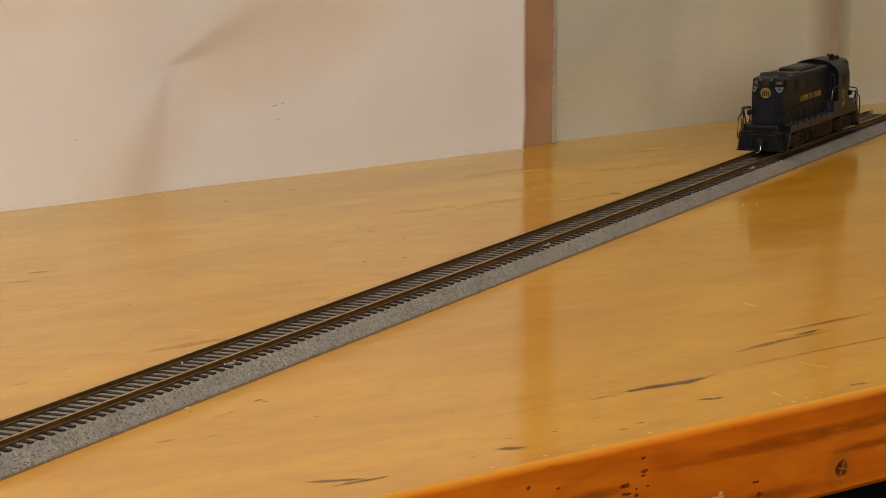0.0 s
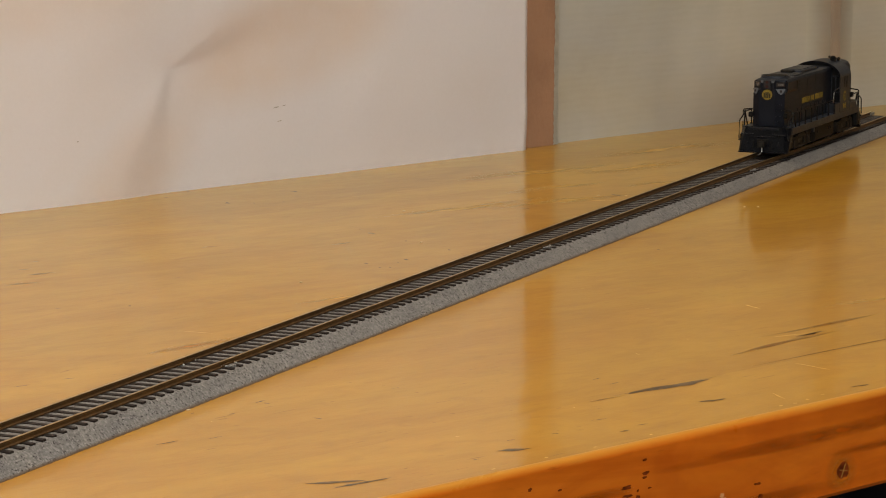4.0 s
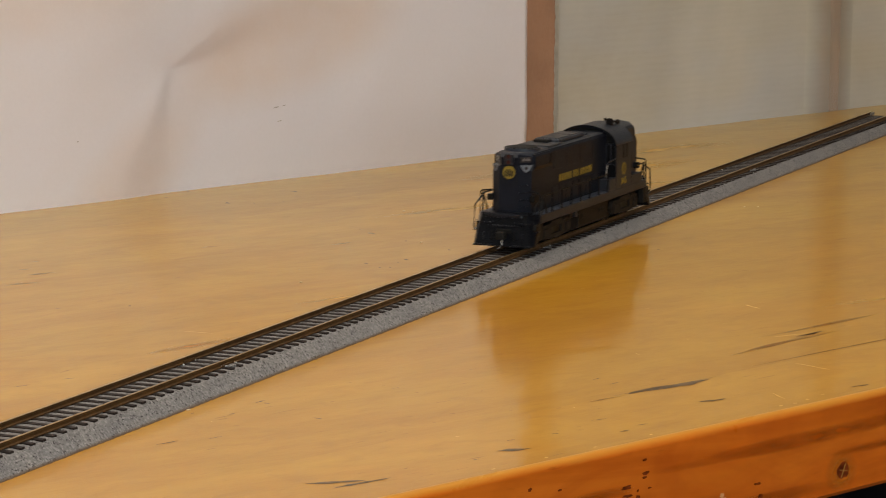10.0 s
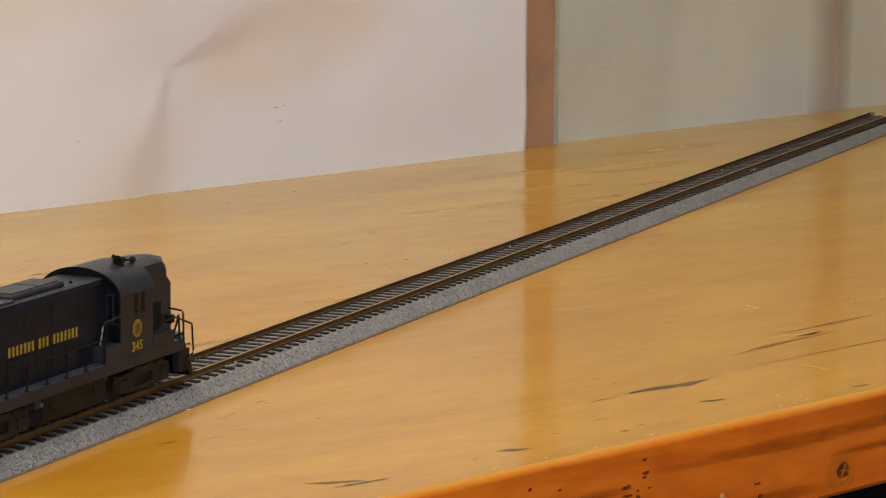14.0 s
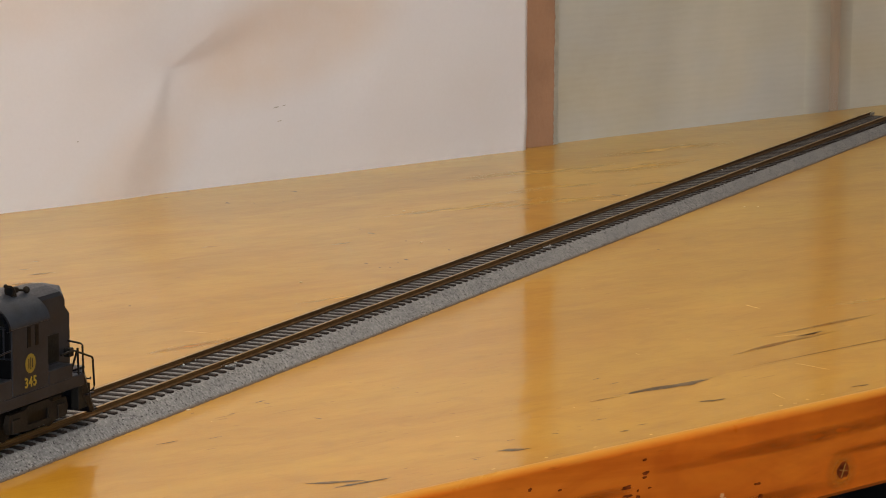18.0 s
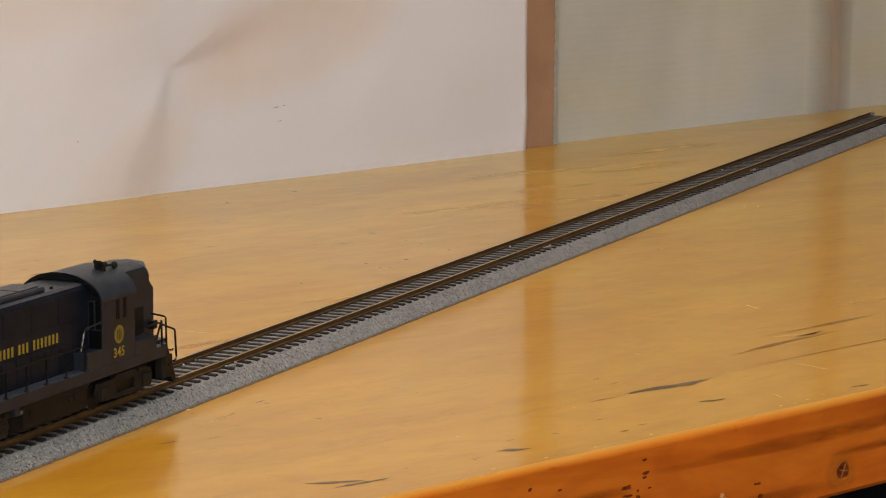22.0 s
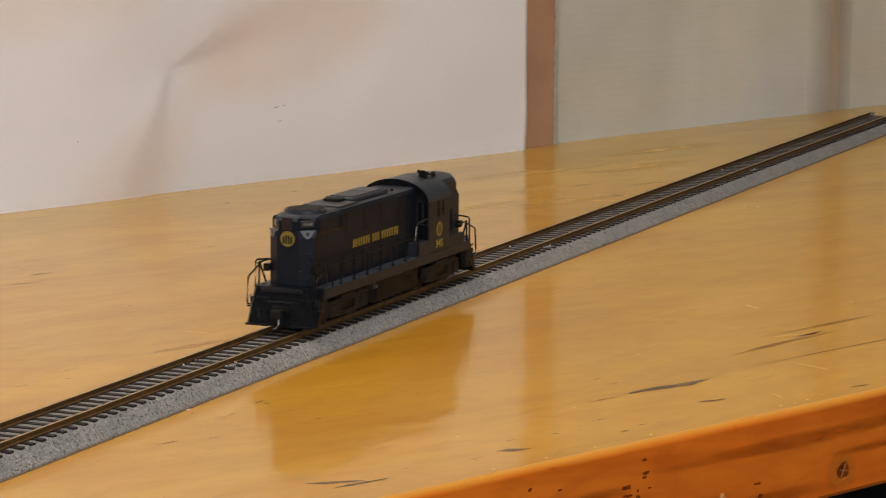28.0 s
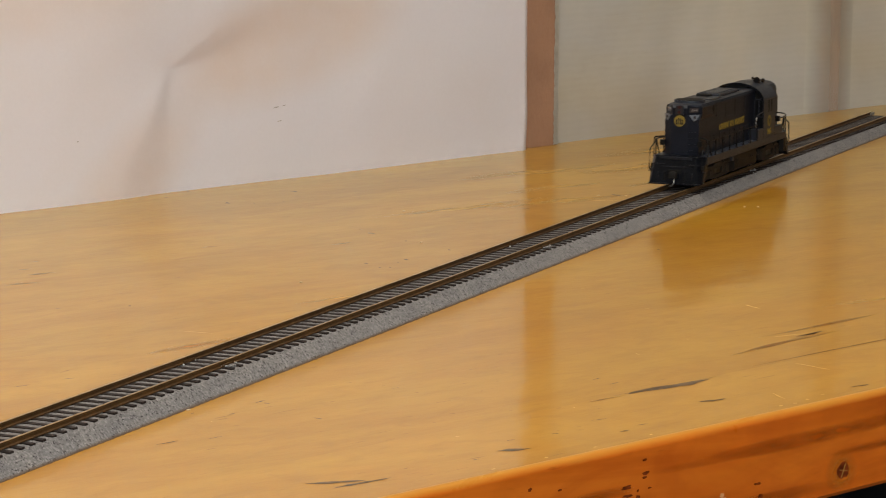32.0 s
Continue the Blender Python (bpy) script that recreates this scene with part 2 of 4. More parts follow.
RAILHEAD = plain("worn_nickel_rail_head", (0.40, 0.27, 0.125), 0.34, 0.9, vary=0.22, scale=120)
DULLNICKEL = plain("dull_nickel", (0.24, 0.215, 0.18), 0.5, 0.3)
SCUFF = plain("grey_scuff", (0.6, 0.54, 0.49), 0.7, vary=0.3, scale=500)
GRIT = plain("pale_grit", (0.42, 0.41, 0.38), 0.8, vary=0.3, scale=800)
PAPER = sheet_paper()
CLOTH = woven_cloth()


def thin_cloth():
    """The same sheeting, worn thin along its middle."""
    m = woven_cloth()
    m.name = "thin_sheeting"
    t = m.node_tree
    x = t.nodes.new("ShaderNodeSeparateXYZ")
    t.links.new(mapped(t, coords="Generated"), x.inputs[0])
    r = ramp(t, [(0.08, (1, 1, 1)), (0.42, (0.55, 0.55, 0.55)), (0.62, (0.32, 0.32, 0.32)), (0.95, (1, 1, 1))], x.outputs[0])
    tr = t.nodes.new("ShaderNodeBsdfTransparent")
    ms = t.nodes.new("ShaderNodeMixShader")
    t.links.new(r.outputs[0], ms.inputs[0])
    t.links.new(tr.outputs[0], ms.inputs[1])
    t.links.new(t.nodes["Principled BSDF"].outputs[0], ms.inputs[2])
    t.links.new(ms.outputs[0], t.nodes["Material Output"].inputs["Surface"])
    return m


LAP = thin_cloth()
SMEAR = stain("brown_varnish_smear", (0.47, 0.185, 0.024), 0.3, 120, FLAT)
PALESMEAR = stain("worn_varnish_patch", (0.60, 0.335, 0.075), 0.2, 90, FLAT, 0.4)
FACECHIP = plain("bare_pink_wood", (0.60, 0.27, 0.11), 0.6, vary=0.2)
CHIPGLINT = plain("chip_and_glint", (0.60, 0.36, 0.10), 0.5, vary=0.2)
FRAY = plain("frayed_paper_facing", (0.52, 0.48, 0.40), 0.8, vary=0.16, scale=140, relief=0.0004)
STUD = plain("rough_sawn_stud", (0.295, 0.158, 0.092), 0.75, vary=0.13, scale=30, relief=0.0004)
# paler stud tone, the haze over the far studs put into the colour
STUDPALE = plain("haze_paled_stud", (0.33, 0.205, 0.13), 0.75, vary=0.15, scale=20, relief=0.0004)
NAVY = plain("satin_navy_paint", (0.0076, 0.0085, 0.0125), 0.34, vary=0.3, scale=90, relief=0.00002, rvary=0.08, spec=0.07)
# lighter roof copy of the navy: the light on its tops is in the colour
ROOFLIT = plain("lit_roof_paint", (0.0155, 0.018, 0.0245), 0.40, vary=0.4, scale=160, relief=0.00003, rvary=0.1, spec=0.3)
# palest roof copy: plate and hatch carry their strong light as paint
HATCHLIT = plain("pale_lit_hatch", (0.025, 0.026, 0.029), 0.45, vary=0.3, scale=130, relief=0.00001, spec=0.3)
# deck tone holds the bluish light that lies on the walkway
DECKPAINT = plain("lit_blue_deck", (0.027, 0.032, 0.044), 0.4, vary=0.6, scale=110, relief=0.00004, spec=0.3)
PILOTPAINT = plain("gloss_black_pilot", (0.0030, 0.0034, 0.0050), 0.32, vary=0.35, scale=180, spec=0.12)
GLOSS = plain("gloss_navy_fittings", (0.007, 0.0078, 0.011), 0.26, vary=0.3, scale=200, spec=0.2)
# lighter copy of the body paint, with the bench's bounce put into it
CABPAINT = plain("lightened_cab_paint", (0.0142, 0.0148, 0.0185), 0.36, vary=0.25, scale=90, relief=0.00002, rvary=0.06, spec=0.14)
GRIME = plain("dusty_black_plastic", (0.0085, 0.0075, 0.0065), 0.6, vary=0.35, scale=120, relief=0.0001, spec=0.1)
TRUCKDUST = plain("dusty_truck_frames", (0.0135, 0.0098, 0.0072), 0.65, vary=0.35, scale=150, relief=0.0001, spec=0.1)
BROWNBLACK = plain("brown_black_frames", (0.0105, 0.0066, 0.004), 0.6, vary=0.35, scale=150, relief=0.0001, spec=0.1)
VOID = plain("unlit_opening", (0.003, 0.003, 0.0035), 0.4, spec=0.08)
YELLOW = plain("yellow_lettering", (0.24, 0.158, 0.011), 0.5, vary=0.12, scale=200)
EMBLEM = plain("dull_yellow_emblem", (0.16, 0.108, 0.010), 0.5, vary=0.15, scale=300)
STEEL = plain("bright_wheel_steel", (0.55, 0.53, 0.5), 0.3, 0.9)
LENS = plain("red_brown_lens", (0.032, 0.009, 0.009), 0.15, vary=0.1)
LAMPGREY = plain("grey_ledge_paint", (0.085, 0.093, 0.108), 0.35, vary=0.1)
PALEBAR = plain("pale_number_bars", (0.10, 0.088, 0.085), 0.3, vary=0.2)
NUMWHITE = plain("smoked_number_board", (0.03, 0.026, 0.026), 0.15, vary=0.1)
PLASTER = plain("painted_board_wall", (0.62, 0.56, 0.48), 0.85, vary=0.08, scale=4)
FLOORMAT = plain("dark_workshop_floor", (0.03, 0.028, 0.026), 0.7, vary=0.3, scale=6)
CEILMAT = plain("ceiling_paint", (0.75, 0.72, 0.68), 0.9, vary=0.05, scale=3)
WIRE = plain("brown_black_wire", (0.0050, 0.0044, 0.0042), 0.45, vary=0.2, scale=200, spec=0.12)


# ---- mesh helpers ----
def part(name, bm, mat, parent=None, label="", smooth=False):
    me = bpy.data.meshes.new(name)
    bm.normal_update()
    bm.to_mesh(me)
    bm.free()
    for mt in (mat if isinstance(mat, (list, tuple)) else [mat]):
        me.materials.append(mt)
    if smooth:
        for p in me.polygons:
            p.use_smooth = True
    ob = new(name, me)
    if parent is not None:
        ob.parent = parent
    return tagged(ob, label)


def shared(name, me, parent, m=None):
    ob = new(name, me)
    ob.parent = parent
    if m is not None:
        ob.matrix_basis = m
    return ob


def box_into(bm, x0, x1, y0, y1, z0, z1, bev=0.0, seg=1):
    r = bmesh.ops.create_cube(bm, size=1.0, matrix=Matrix.Translation(((x0 + x1) / 2, (y0 + y1) / 2, (z0 + z1) / 2))
                              @ Matrix.Diagonal((x1 - x0, y1 - y0, z1 - z0, 1)))
    if bev:
        es = list({e for v in r["verts"] for e in v.link_edges})
        bmesh.ops.bevel(bm, geom=es, offset=bev, segments=seg, affect="EDGES", profile=0.5)


def boxes(*specs, bev=0.0, seg=1):
    """A bmesh of boxes (x0, x1, y0, y1, z0, z1), in millimetres."""
    bm = bmesh.new()
    for s in specs:
        box_into(bm, *[c / 1000 for c in s], bev=bev / 1000, seg=seg)
    return bm


def extrude_profile(pts, x0, x1, axis="x", bev=0.0):
    """A prism of the profile pts, (y, z) along x or (x, z) along y, in millimetres."""
    bm = bmesh.new()
    def at(p, d):
        return (d / 1000, p[0] / 1000, p[1] / 1000) if axis == "x" else (p[0] / 1000, d / 1000, p[1] / 1000)
    a = [bm.verts.new(at(p, x0)) for p in pts]
    b = [bm.verts.new(at(p, x1)) for p in pts]
    n = len(pts)
    bm.faces.new(a)
    bm.faces.new(list(reversed(b)))
    for i in range(n):
        bm.faces.new((a[i], b[i], b[(i + 1) % n], a[(i + 1) % n]))
    bmesh.ops.recalc_face_normals(bm, faces=bm.faces[:])
    if bev:
        bmesh.ops.bevel(bm, geom=bm.edges[:], offset=bev / 1000, segments=2, affect="EDGES", profile=0.5, clamp_overlap=True)
    return bm


def tube_into(bm, pts, r, n=8):
    """A round bar of radius r through pts, in millimetres."""
    P = [Vector(p) / 1000 for p in pts]
    rings = []
    for i, p in enumerate(P):
        d = (P[min(i + 1, len(P) - 1)] - P[max(i - 1, 0)]).normalized()
        s = d.cross(Vector((0, 0, 1)))
        if s.length < 0.05:
            s = d.cross(Vector((1, 0, 0)))
        s.normalize()
        u = s.cross(d)
        rings.append([bm.verts.new(p + (s * math.cos(a) + u * math.sin(a)) * r / 1000)
                      for a in (2 * math.pi * k / n for k in range(n))])
    for a, b in zip(rings, rings[1:]):
        for k in range(n):
            bm.faces.new((a[k], a[(k + 1) % n], b[(k + 1) % n], b[k]))
    bm.faces.new(list(reversed(rings[0])))
    bm.faces.new(rings[-1])


def tube(pts, r, n=8):
    bm = bmesh.new()
    tube_into(bm, pts, r, n)
    bmesh.ops.recalc_face_normals(bm, faces=bm.faces[:])
    return bm


def cyl_into(bm, c, axis, r0, r1, h, n=24):
    """A cone or drum of height h from centre c along the axis x, y or z, in millimetres."""
    turn = {"z": Matrix(), "x": Matrix.Rotation(math.pi / 2, 4, "Y"), "y": Matrix.Rotation(-math.pi / 2, 4, "X")}[axis]
    bmesh.ops.create_cone(bm, cap_ends=True, segments=n, radius1=r0 / 1000, radius2=r1 / 1000, depth=h / 1000,
                          matrix=Matrix.Translation(Vector(c) / 1000) @ turn @ Matrix.Translation((0, 0, h / 2000)))


def cyl(c, axis, r, h, n=24, r1=None):
    bm = bmesh.new()
    cyl_into(bm, c, axis, r, r if r1 is None else r1, h, n)
    return bm


# ---- the room ----
TURN = -0.39062          # the bench runs at this angle to the track
WALLTURN, WALLOFF = -0.36406, 0.5102


def setting(name, bm, mat, label, category, parent=None):
    return tagged(part(name, bm, mat, parent), label, category, kind="structure")


wall_frame = Matrix.Rotation(WALLTURN, 4, "Z") @ Matrix.Translation((0, WALLOFF, 0))
floor = setting("floor", boxes((-3000, 4000, -3000, 1200, -1000, -900)), FLOORMAT, "dark workshop floor under the bench", "floor")
floor.matrix_world = Matrix.Rotation(WALLTURN, 4, "Z")
ceiling = setting("ceiling", boxes((-3000, 4000, -3000, 1200, 1500, 1560)), CEILMAT, "pale painted ceiling over the bench", "ceiling")
ceiling.matrix_world = Matrix.Rotation(WALLTURN, 4, "Z")
for nm, sp in (("wall_south", ((-3000, -2810, -3000, -2900, -900, 1500), (-990, 4000, -3000, -2900, -900, 1500), (-2810, -990, -3000, -2900, -900, 170),
                               (-2810, -990, -3000, -2900, 1330, 1500))),
               ("wall_west", ((-3000, -2900, -2900, 700, -900, 1500),)), ("wall_east", ((3900, 4000, -2900, 700, -900, 1500),)),
               ("wall_north", ((-2900, 3900, 640, 740, -900, 1500),))):
    w = setting(nm, boxes(*sp), PLASTER, "plain painted workshop wall", "wall")
    w.matrix_world = Matrix.Rotation(WALLTURN, 4, "Z")

# the open stud wall behind the bench
for i, (u0, u1, mt) in enumerate(((812, 853, STUD), (1166, 1204, STUDPALE), (424, 460, STUD), (1510, 1546, STUDPALE))):
    bm = boxes((u0, u1, 4 if u0 < 900 else 8.9, 93, -1, 1495), bev=1.2)
    s = part("wall_stud", bm, mt)
    s.matrix_world = wall_frame
    tagged(s, "reddish brown rough-sawn timber wall stud", "stud", "studs of the bench wall", "structure")


def cloth_panel(u0, u1):
    nu, nz = 40, 30
    bm = bmesh.new()
    g = [[None] * (nz + 1) for _ in range(nu + 1)]
    for i in range(nu + 1):
        for j in range(nz + 1):
            a, b = i / nu, (j / nz) ** 1.7
            u, z = u0 - 5 + (u1 - u0 + 10) * a, -36 + 1530 * b
            q = math.sin(math.pi * a) ** 0.5
            d = 9.0 + 1.5 * q + q * (1.3 * noise.noise((u / 60, z / 110, 2.3)) + 0.9 * noise.noise((u / 25, z / 160, 7)))
            g[i][j] = bm.verts.new((u / 1000, d / 1000, z / 1000))
    for i in range(nu):
        for j in range(nz):
            bm.faces.new((g[i][j], g[i + 1][j], g[i + 1][j + 1], g[i][j + 1]))
    p = part("insulation_sheeting", bm, CLOTH, smooth=True)
    p.matrix_world = wall_frame
    return tagged(p, "pale grey-green woven sheeting between wall studs", "sheeting", "sheeting between the studs", "structure")


cloth_panel(853, 1168)


def facing_strip():
    """The frayed pale edge of the sheeting, lapped over the stud."""
    bm = bmesh.new()
    n = 150
    rows = []
    for j in range(n + 1):
        z = 0.5 + 700 * (j / n) ** 1.6
        l = 849.0 + 1.0 * noise.noise((z / 2.3, 4.2, 0)) + 0.9 * noise.noise((z / 1.1, 8.2, 0))
        rows.append([bm.verts.new((u / 1000, d / 1000, z / 1000)) for u, d in ((l, 3.4), (853.5, 3.2 + 0.4 * noise.noise((z / 9, 1, 1))), (857, 8.2))])
    for a, b in zip(rows, rows[1:]):
        for k in (0, 1):
            bm.faces.new((a[k], a[k + 1], b[k + 1], b[k]))
    bmesh.ops.solidify(bm, geom=bm.faces[:], thickness=-0.0005)
    p = part("sheeting_edge", bm, FRAY)
    p.matrix_world = wall_frame
    return tagged(p, "frayed pale edge of sheeting lapped over a stud", "sheeting", kind="structure")


facing_strip()
cloth_panel(1202, 1510)


def lapped_sheeting():
    """A thin lap of the sheeting over the second stud, which shows through its middle."""
    bm = bmesh.new()
    n = 24
    rows = []
    for z in (-30, 100, 300, 700):
        rows.append([bm.verts.new(((1146 + 72 * k / n) / 1000, (8.0 + 2.2 * (2 * k / n - 1) ** 2) / 1000, z / 1000)) for k in range(n + 1)])
    for a, b in zip(rows, rows[1:]):
        for k in range(n):
            bm.faces.new((a[k], a[k + 1], b[k + 1], b[k]))
    p = part("sheeting_lap", bm, LAP, smooth=True)
    p.matrix_world = wall_frame
    return tagged(p, "thin translucent lap of sheeting over a stud", "sheeting", kind="structure")


lapped_sheeting()


def ridge(u, z, a, b, left, right, height):
    """A fold from a to b: a soft crest that falls off over left and right millimetres to its sides and fades along its length."""
    p, d = Vector((u - a[0], z - a[1])), Vector((b[0] - a[0], b[1] - a[1]))
    k = p.dot(d) / d.length_squared
    kk = max(0.0, min(1.0, k))
    r = (p - d * kk).length
    side = left if d.x * p.y - d.y * p.x > 0 else right
    w = side * (1 + 0.8 * kk)
    return height * (1 - 0.55 * kk) * math.exp(-(math.sqrt(r * r + 2.5) - 1.58) / w)


def ease(k):
    k = max(0.0, min(1.0, k))
    return k * k * (3 - 2 * k)


def fold(u, z):
    """A pinched fold with its point at (486.5, 78.5): the sheet stands forward up and to one side of it, and drops back over two fans of soft crease."""
    du, dz = u - 483.0, z - 78.5
    r, q = math.hypot(du, dz), math.degrees(math.atan2(dz, du))
    up = ease((q - 4) / 32) if q > -40 else 1.0
    down = ease((-q - 88) / 38) if q < -40 else 1.0
    side = up if q > -40 else down
    return 6.4 * side * r / (r + 34) / (1 + r / 330)


def sheet_depth(u, z):
    d = 1.0 - 1.5 * noise.noise((u / 120, z / 90, 0.4)) - 0.8 * noise.noise((u / 45, z / 60, 5.1))
    d -= fold(u, z)
    d -= ridge(u, z, (640, 40), (600, 10), 24, 24, 0.5) + ridge(u, z, (660, 60), (700, 110), 24, 30, 0.7)
    return min(d, 4.2) - 5.0


def paper_sheet():
    nu, nz = 190, 90
    bm = bmesh.new()
    g = [[None] * (nz + 1) for _ in range(nu + 1)]
    for i in range(nu + 1):
        for j in range(nz + 1):
            a, b = i / nu, j / nz
            z = -1.6 + 151.65 * b if b < 0.8 else 119.72 + 600 * ((b - 0.8) / 0.2) ** 1.4
            u = 150 + 662 * a + (1.2 * math.exp(-((z - 26) / 18) ** 2) if a > 0.98 else 0)
            d = sheet_depth(u, z)
            g[i][j] = bm.verts.new((u / 1000, d / 1000, z / 1000))
    for i in range(nu):
        for j in range(nz):
            bm.faces.new((g[i][j], g[i + 1][j], g[i + 1][j + 1], g[i][j + 1]))
    bmesh.ops.solidify(bm, geom=bm.faces[:], thickness=-0.0006)
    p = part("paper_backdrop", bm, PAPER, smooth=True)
    p.matrix_world = wall_frame
    return tagged(p, "creased white paper sheet hung against the stud wall", "backdrop")


sheet = paper_sheet()
for u, z, ru, rz in ((571, 47.6, 2.6, 0.35), (578, 48.4, 1.7, 0.3), (574, 38.5, 2.0, 0.3), (406, 38.5, 0.5, 0.5)):
    bm = bmesh.new()
    d = sheet_depth(u, z) - 0.75
    bm.faces.new([bm.verts.new(((u + ru * math.cos(q)) / 1000, d / 1000, (z + rz * math.sin(q) + 0.12 * ru * math.cos(q)) / 1000)) for q in (math.pi * k / 5 for k in range(10))])
    part("scuff", bm, SCUFF, sheet)

# ---- the bench ----
bench_frame = Matrix.Rotation(TURN, 4, "Z")
bench = tagged(new("workbench"), "glossy varnished pine workbench with orange rounded front edge", "workbench")
bench.matrix_world = bench_frame
U0, U1 = -900, 1750


def bench_back(u):
    return 545 + (u - 400) * 0.0266 + 24


def board(v0, v1, last=False):
    bm = bmesh.new()
    vb0, vb1 = (bench_back(U0), bench_back(U1)) if last else (v1, v1)
    top = [bm.verts.new((x / 1000, y / 1000, z / 1000)) for z in (0, -39)
           for x, y in ((U0, v0), (U1, v0), (U1, vb1), (U0, vb0))]
    for f in ((0, 1, 2, 3), (7, 6, 5, 4), (0, 4, 5, 1), (1, 5, 6, 2), (2, 6, 7, 3), (3, 7, 4, 0)):
        bm.faces.new([top[i] for i in f])
    bmesh.ops.recalc_face_normals(bm, faces=bm.faces[:])
    return part("board", bm, PINE, bench)


for v0, v1 in ((-163.4, -99), (-99, 62), (62, 178), (178, 305), (305, 430)):
    board(v0, v1)
board(430, 545, True)


def edge_board():
    """The front board: rounded over along its upper edge."""
    r, v = 3.4, -166.9
    pts = [(-163.4, 0)] + [(v + r - r * math.sin(a), -r + r * math.cos(a)) for a in (math.pi / 2 * k / 18 for k in range(0, 19))]
    pts += [(v, -39.5), (v + 2, -41.5), (-163.4, -41.5)]
    return extrude_profile(pts, U0, U1)


part("front_board", edge_board(), EDGE, bench, "orange varnished front board, rounded along the top", smooth=False)


def blot(name, mat, u0, v0, u1, v1, width, seed, z=0.12, parent=bench, n=22):
    """A flat lens-shaped mark from one end to the other with a ragged outline, in millimetres."""
    bm = bmesh.new()
    a, b = Vector((u0, v0)), Vector((u1, v1))
    d = b - a
    s = Vector((-d.y, d.x)).normalized()
    ring = []
    for k in range(n):
        q = 2 * math.pi * k / n
        t = 0.5 - 0.5 * math.cos(q)
        w = width / 2 * math.sin(q) * (1 + 0.7 * noise.noise((math.cos(q) * 1.7, math.sin(q) * 1.7, seed)))
        w *= (0.55 + 1.5 * abs(noise.noise((t * 4.1, seed, 1.7)))) * abs(math.sin(q)) ** 0.7
        p = a + d * t + s * (w + width * 0.6 * noise.noise((t * 2, seed * 1.3, 9)))
        ring.append(bm.verts.new((p.x / 1000, p.y / 1000, z / 1000)))
    bm.faces.new(ring)
    bmesh.ops.recalc_face_normals(bm, faces=bm.faces[:])
    if bm.faces[0].normal.z < 0:
        bmesh.ops.reverse_faces(bm, faces=bm.faces[:])
    bmesh.ops.triangulate(bm, faces=bm.faces[:])
    return part(name, bm, mat, parent)


STREAKS = [(212, -100.5, 261, -103, 7.0), (5.2, -130, 25, -141.2, 4.0), (7.4, -142.1, 35, -143.6, 2.2), (94, -139, 107.5, -145, 3.2), (221, -131, 235, -134, 2.6),
           (5.9, -43.2, 16.7, -43.6, 1.0), (28.1, -48.6, 34.5, -49.0, 0.9), (292, -154.5, 304, -155.9, 1.2)]
for i, (a, b, c, d, w) in enumerate(STREAKS):
    blot("resin_streak", RESIN, a, b, c, d, w, 3.1 + i)
for i, (a, b, c, d, w) in enumerate([(290, -75, 412, -65, 5.5), (345, -53.5, 455, -51.0, 5.0), (255, -97, 520, -95, 1.6), (365, -64.5, 392, -63, 4.0), (185.8, -100, 212, -101.5, 1.2)]):
    blot("grain_streak", STREAK, a, b, c, d, w, 23.3 + i * 1.7, n=30)
blot("resin_streak", RESIN, 205, -99, 272, -101, 0.7, 60.2, n=24)
blot("resin_streak", RESIN, 368, -64.2, 389, -63.2, 2.2, 61.3, n=24)
blot("resin_streak", RESIN, 738, 421.5, 749, 418, 3.0, 62.9, n=18)
# short dashes of resin in the near boards, then faint ones, then those of the far boards
DASHES = [(84.9, -9.1, 92.1, -7.9), (51.2, -8.4, 55.0, -7.4), (62.2, -20.0, 66.1, -19.1), (83.3, -46.7, 84.7, -50.9), (146.7, -24.6, 150.6, -26.6), (222.9, -69.7, 229.6, -69.1),
          (221.1, -81.2, 227.9, -80.9), (161.4, -125.8, 169.6, -127.5), (131.4, -132.6, 135.4, -133.4), (154.1, -147.8, 159.7, -148.7), (109.7, -129.2, 114.3, -129.8), (76.6, -143.9, 80.0, -144.6),
          (88.3, -11.6, 88.7, -14.4), (521.4, 158.6, 519.7, 154.6), (167.6, -144.5, 174.4, -145.0)]
for i, (a, b, c, d) in enumerate(DASHES):
    blot("resin_dash", RESIN, a, b, c, d, 0.75 + 0.3 * (i % 3 == 0), 11.7 + i * 1.9, n=14)
FLECKS = [(49.6, -37.6, 52.8, -37.6), (108.4, -29.1, 112.6, -28.2), (140.3, -4.1, 143.7, -3.9), (147.3, -18.7, 149.4, -18.9), (148.4, -37.5, 149.2, -39.8), (139.6, -59.2, 148.7, -59.8),
          (111.8, -71.5, 115.0, -71.4), (111.9, -86.1, 113.8, -86.4), (71.1, -129.8, 74.1, -131.3), (47.2, -137.3, 49.9, -137.2), (234.2, -1.5, 237.6, -2.7), (190.0, -44.5, 192.1, -44.8),
          (170.5, -54.5, 172.2, -54.4), (169.5, -121.4, 170.3, -122.2), (137.6, -129.8, 139.5, -130.1)]
FLECKS_EDGE = [(147.9, -130.8, 150.8, -130.5), (143.7, -134.0, 147.0, -135.6), (185.8, -100.0, 196.0, -101.6), (151.4, -89.8, 152.5, -90.9), (168.2, -100.7, 171.2, -100.4), (101.6, -159.9, 112.0, -159.2),
               (455.3, 46.8, 455.3, 44.5), (432.5, 51.0, 431.6, 47.2), (53, -22, 64, -20.5), (52, -24, 58, -24.6), (128.0, -78, 131.1, -78.7), (180, -112, 184, -112.6)]
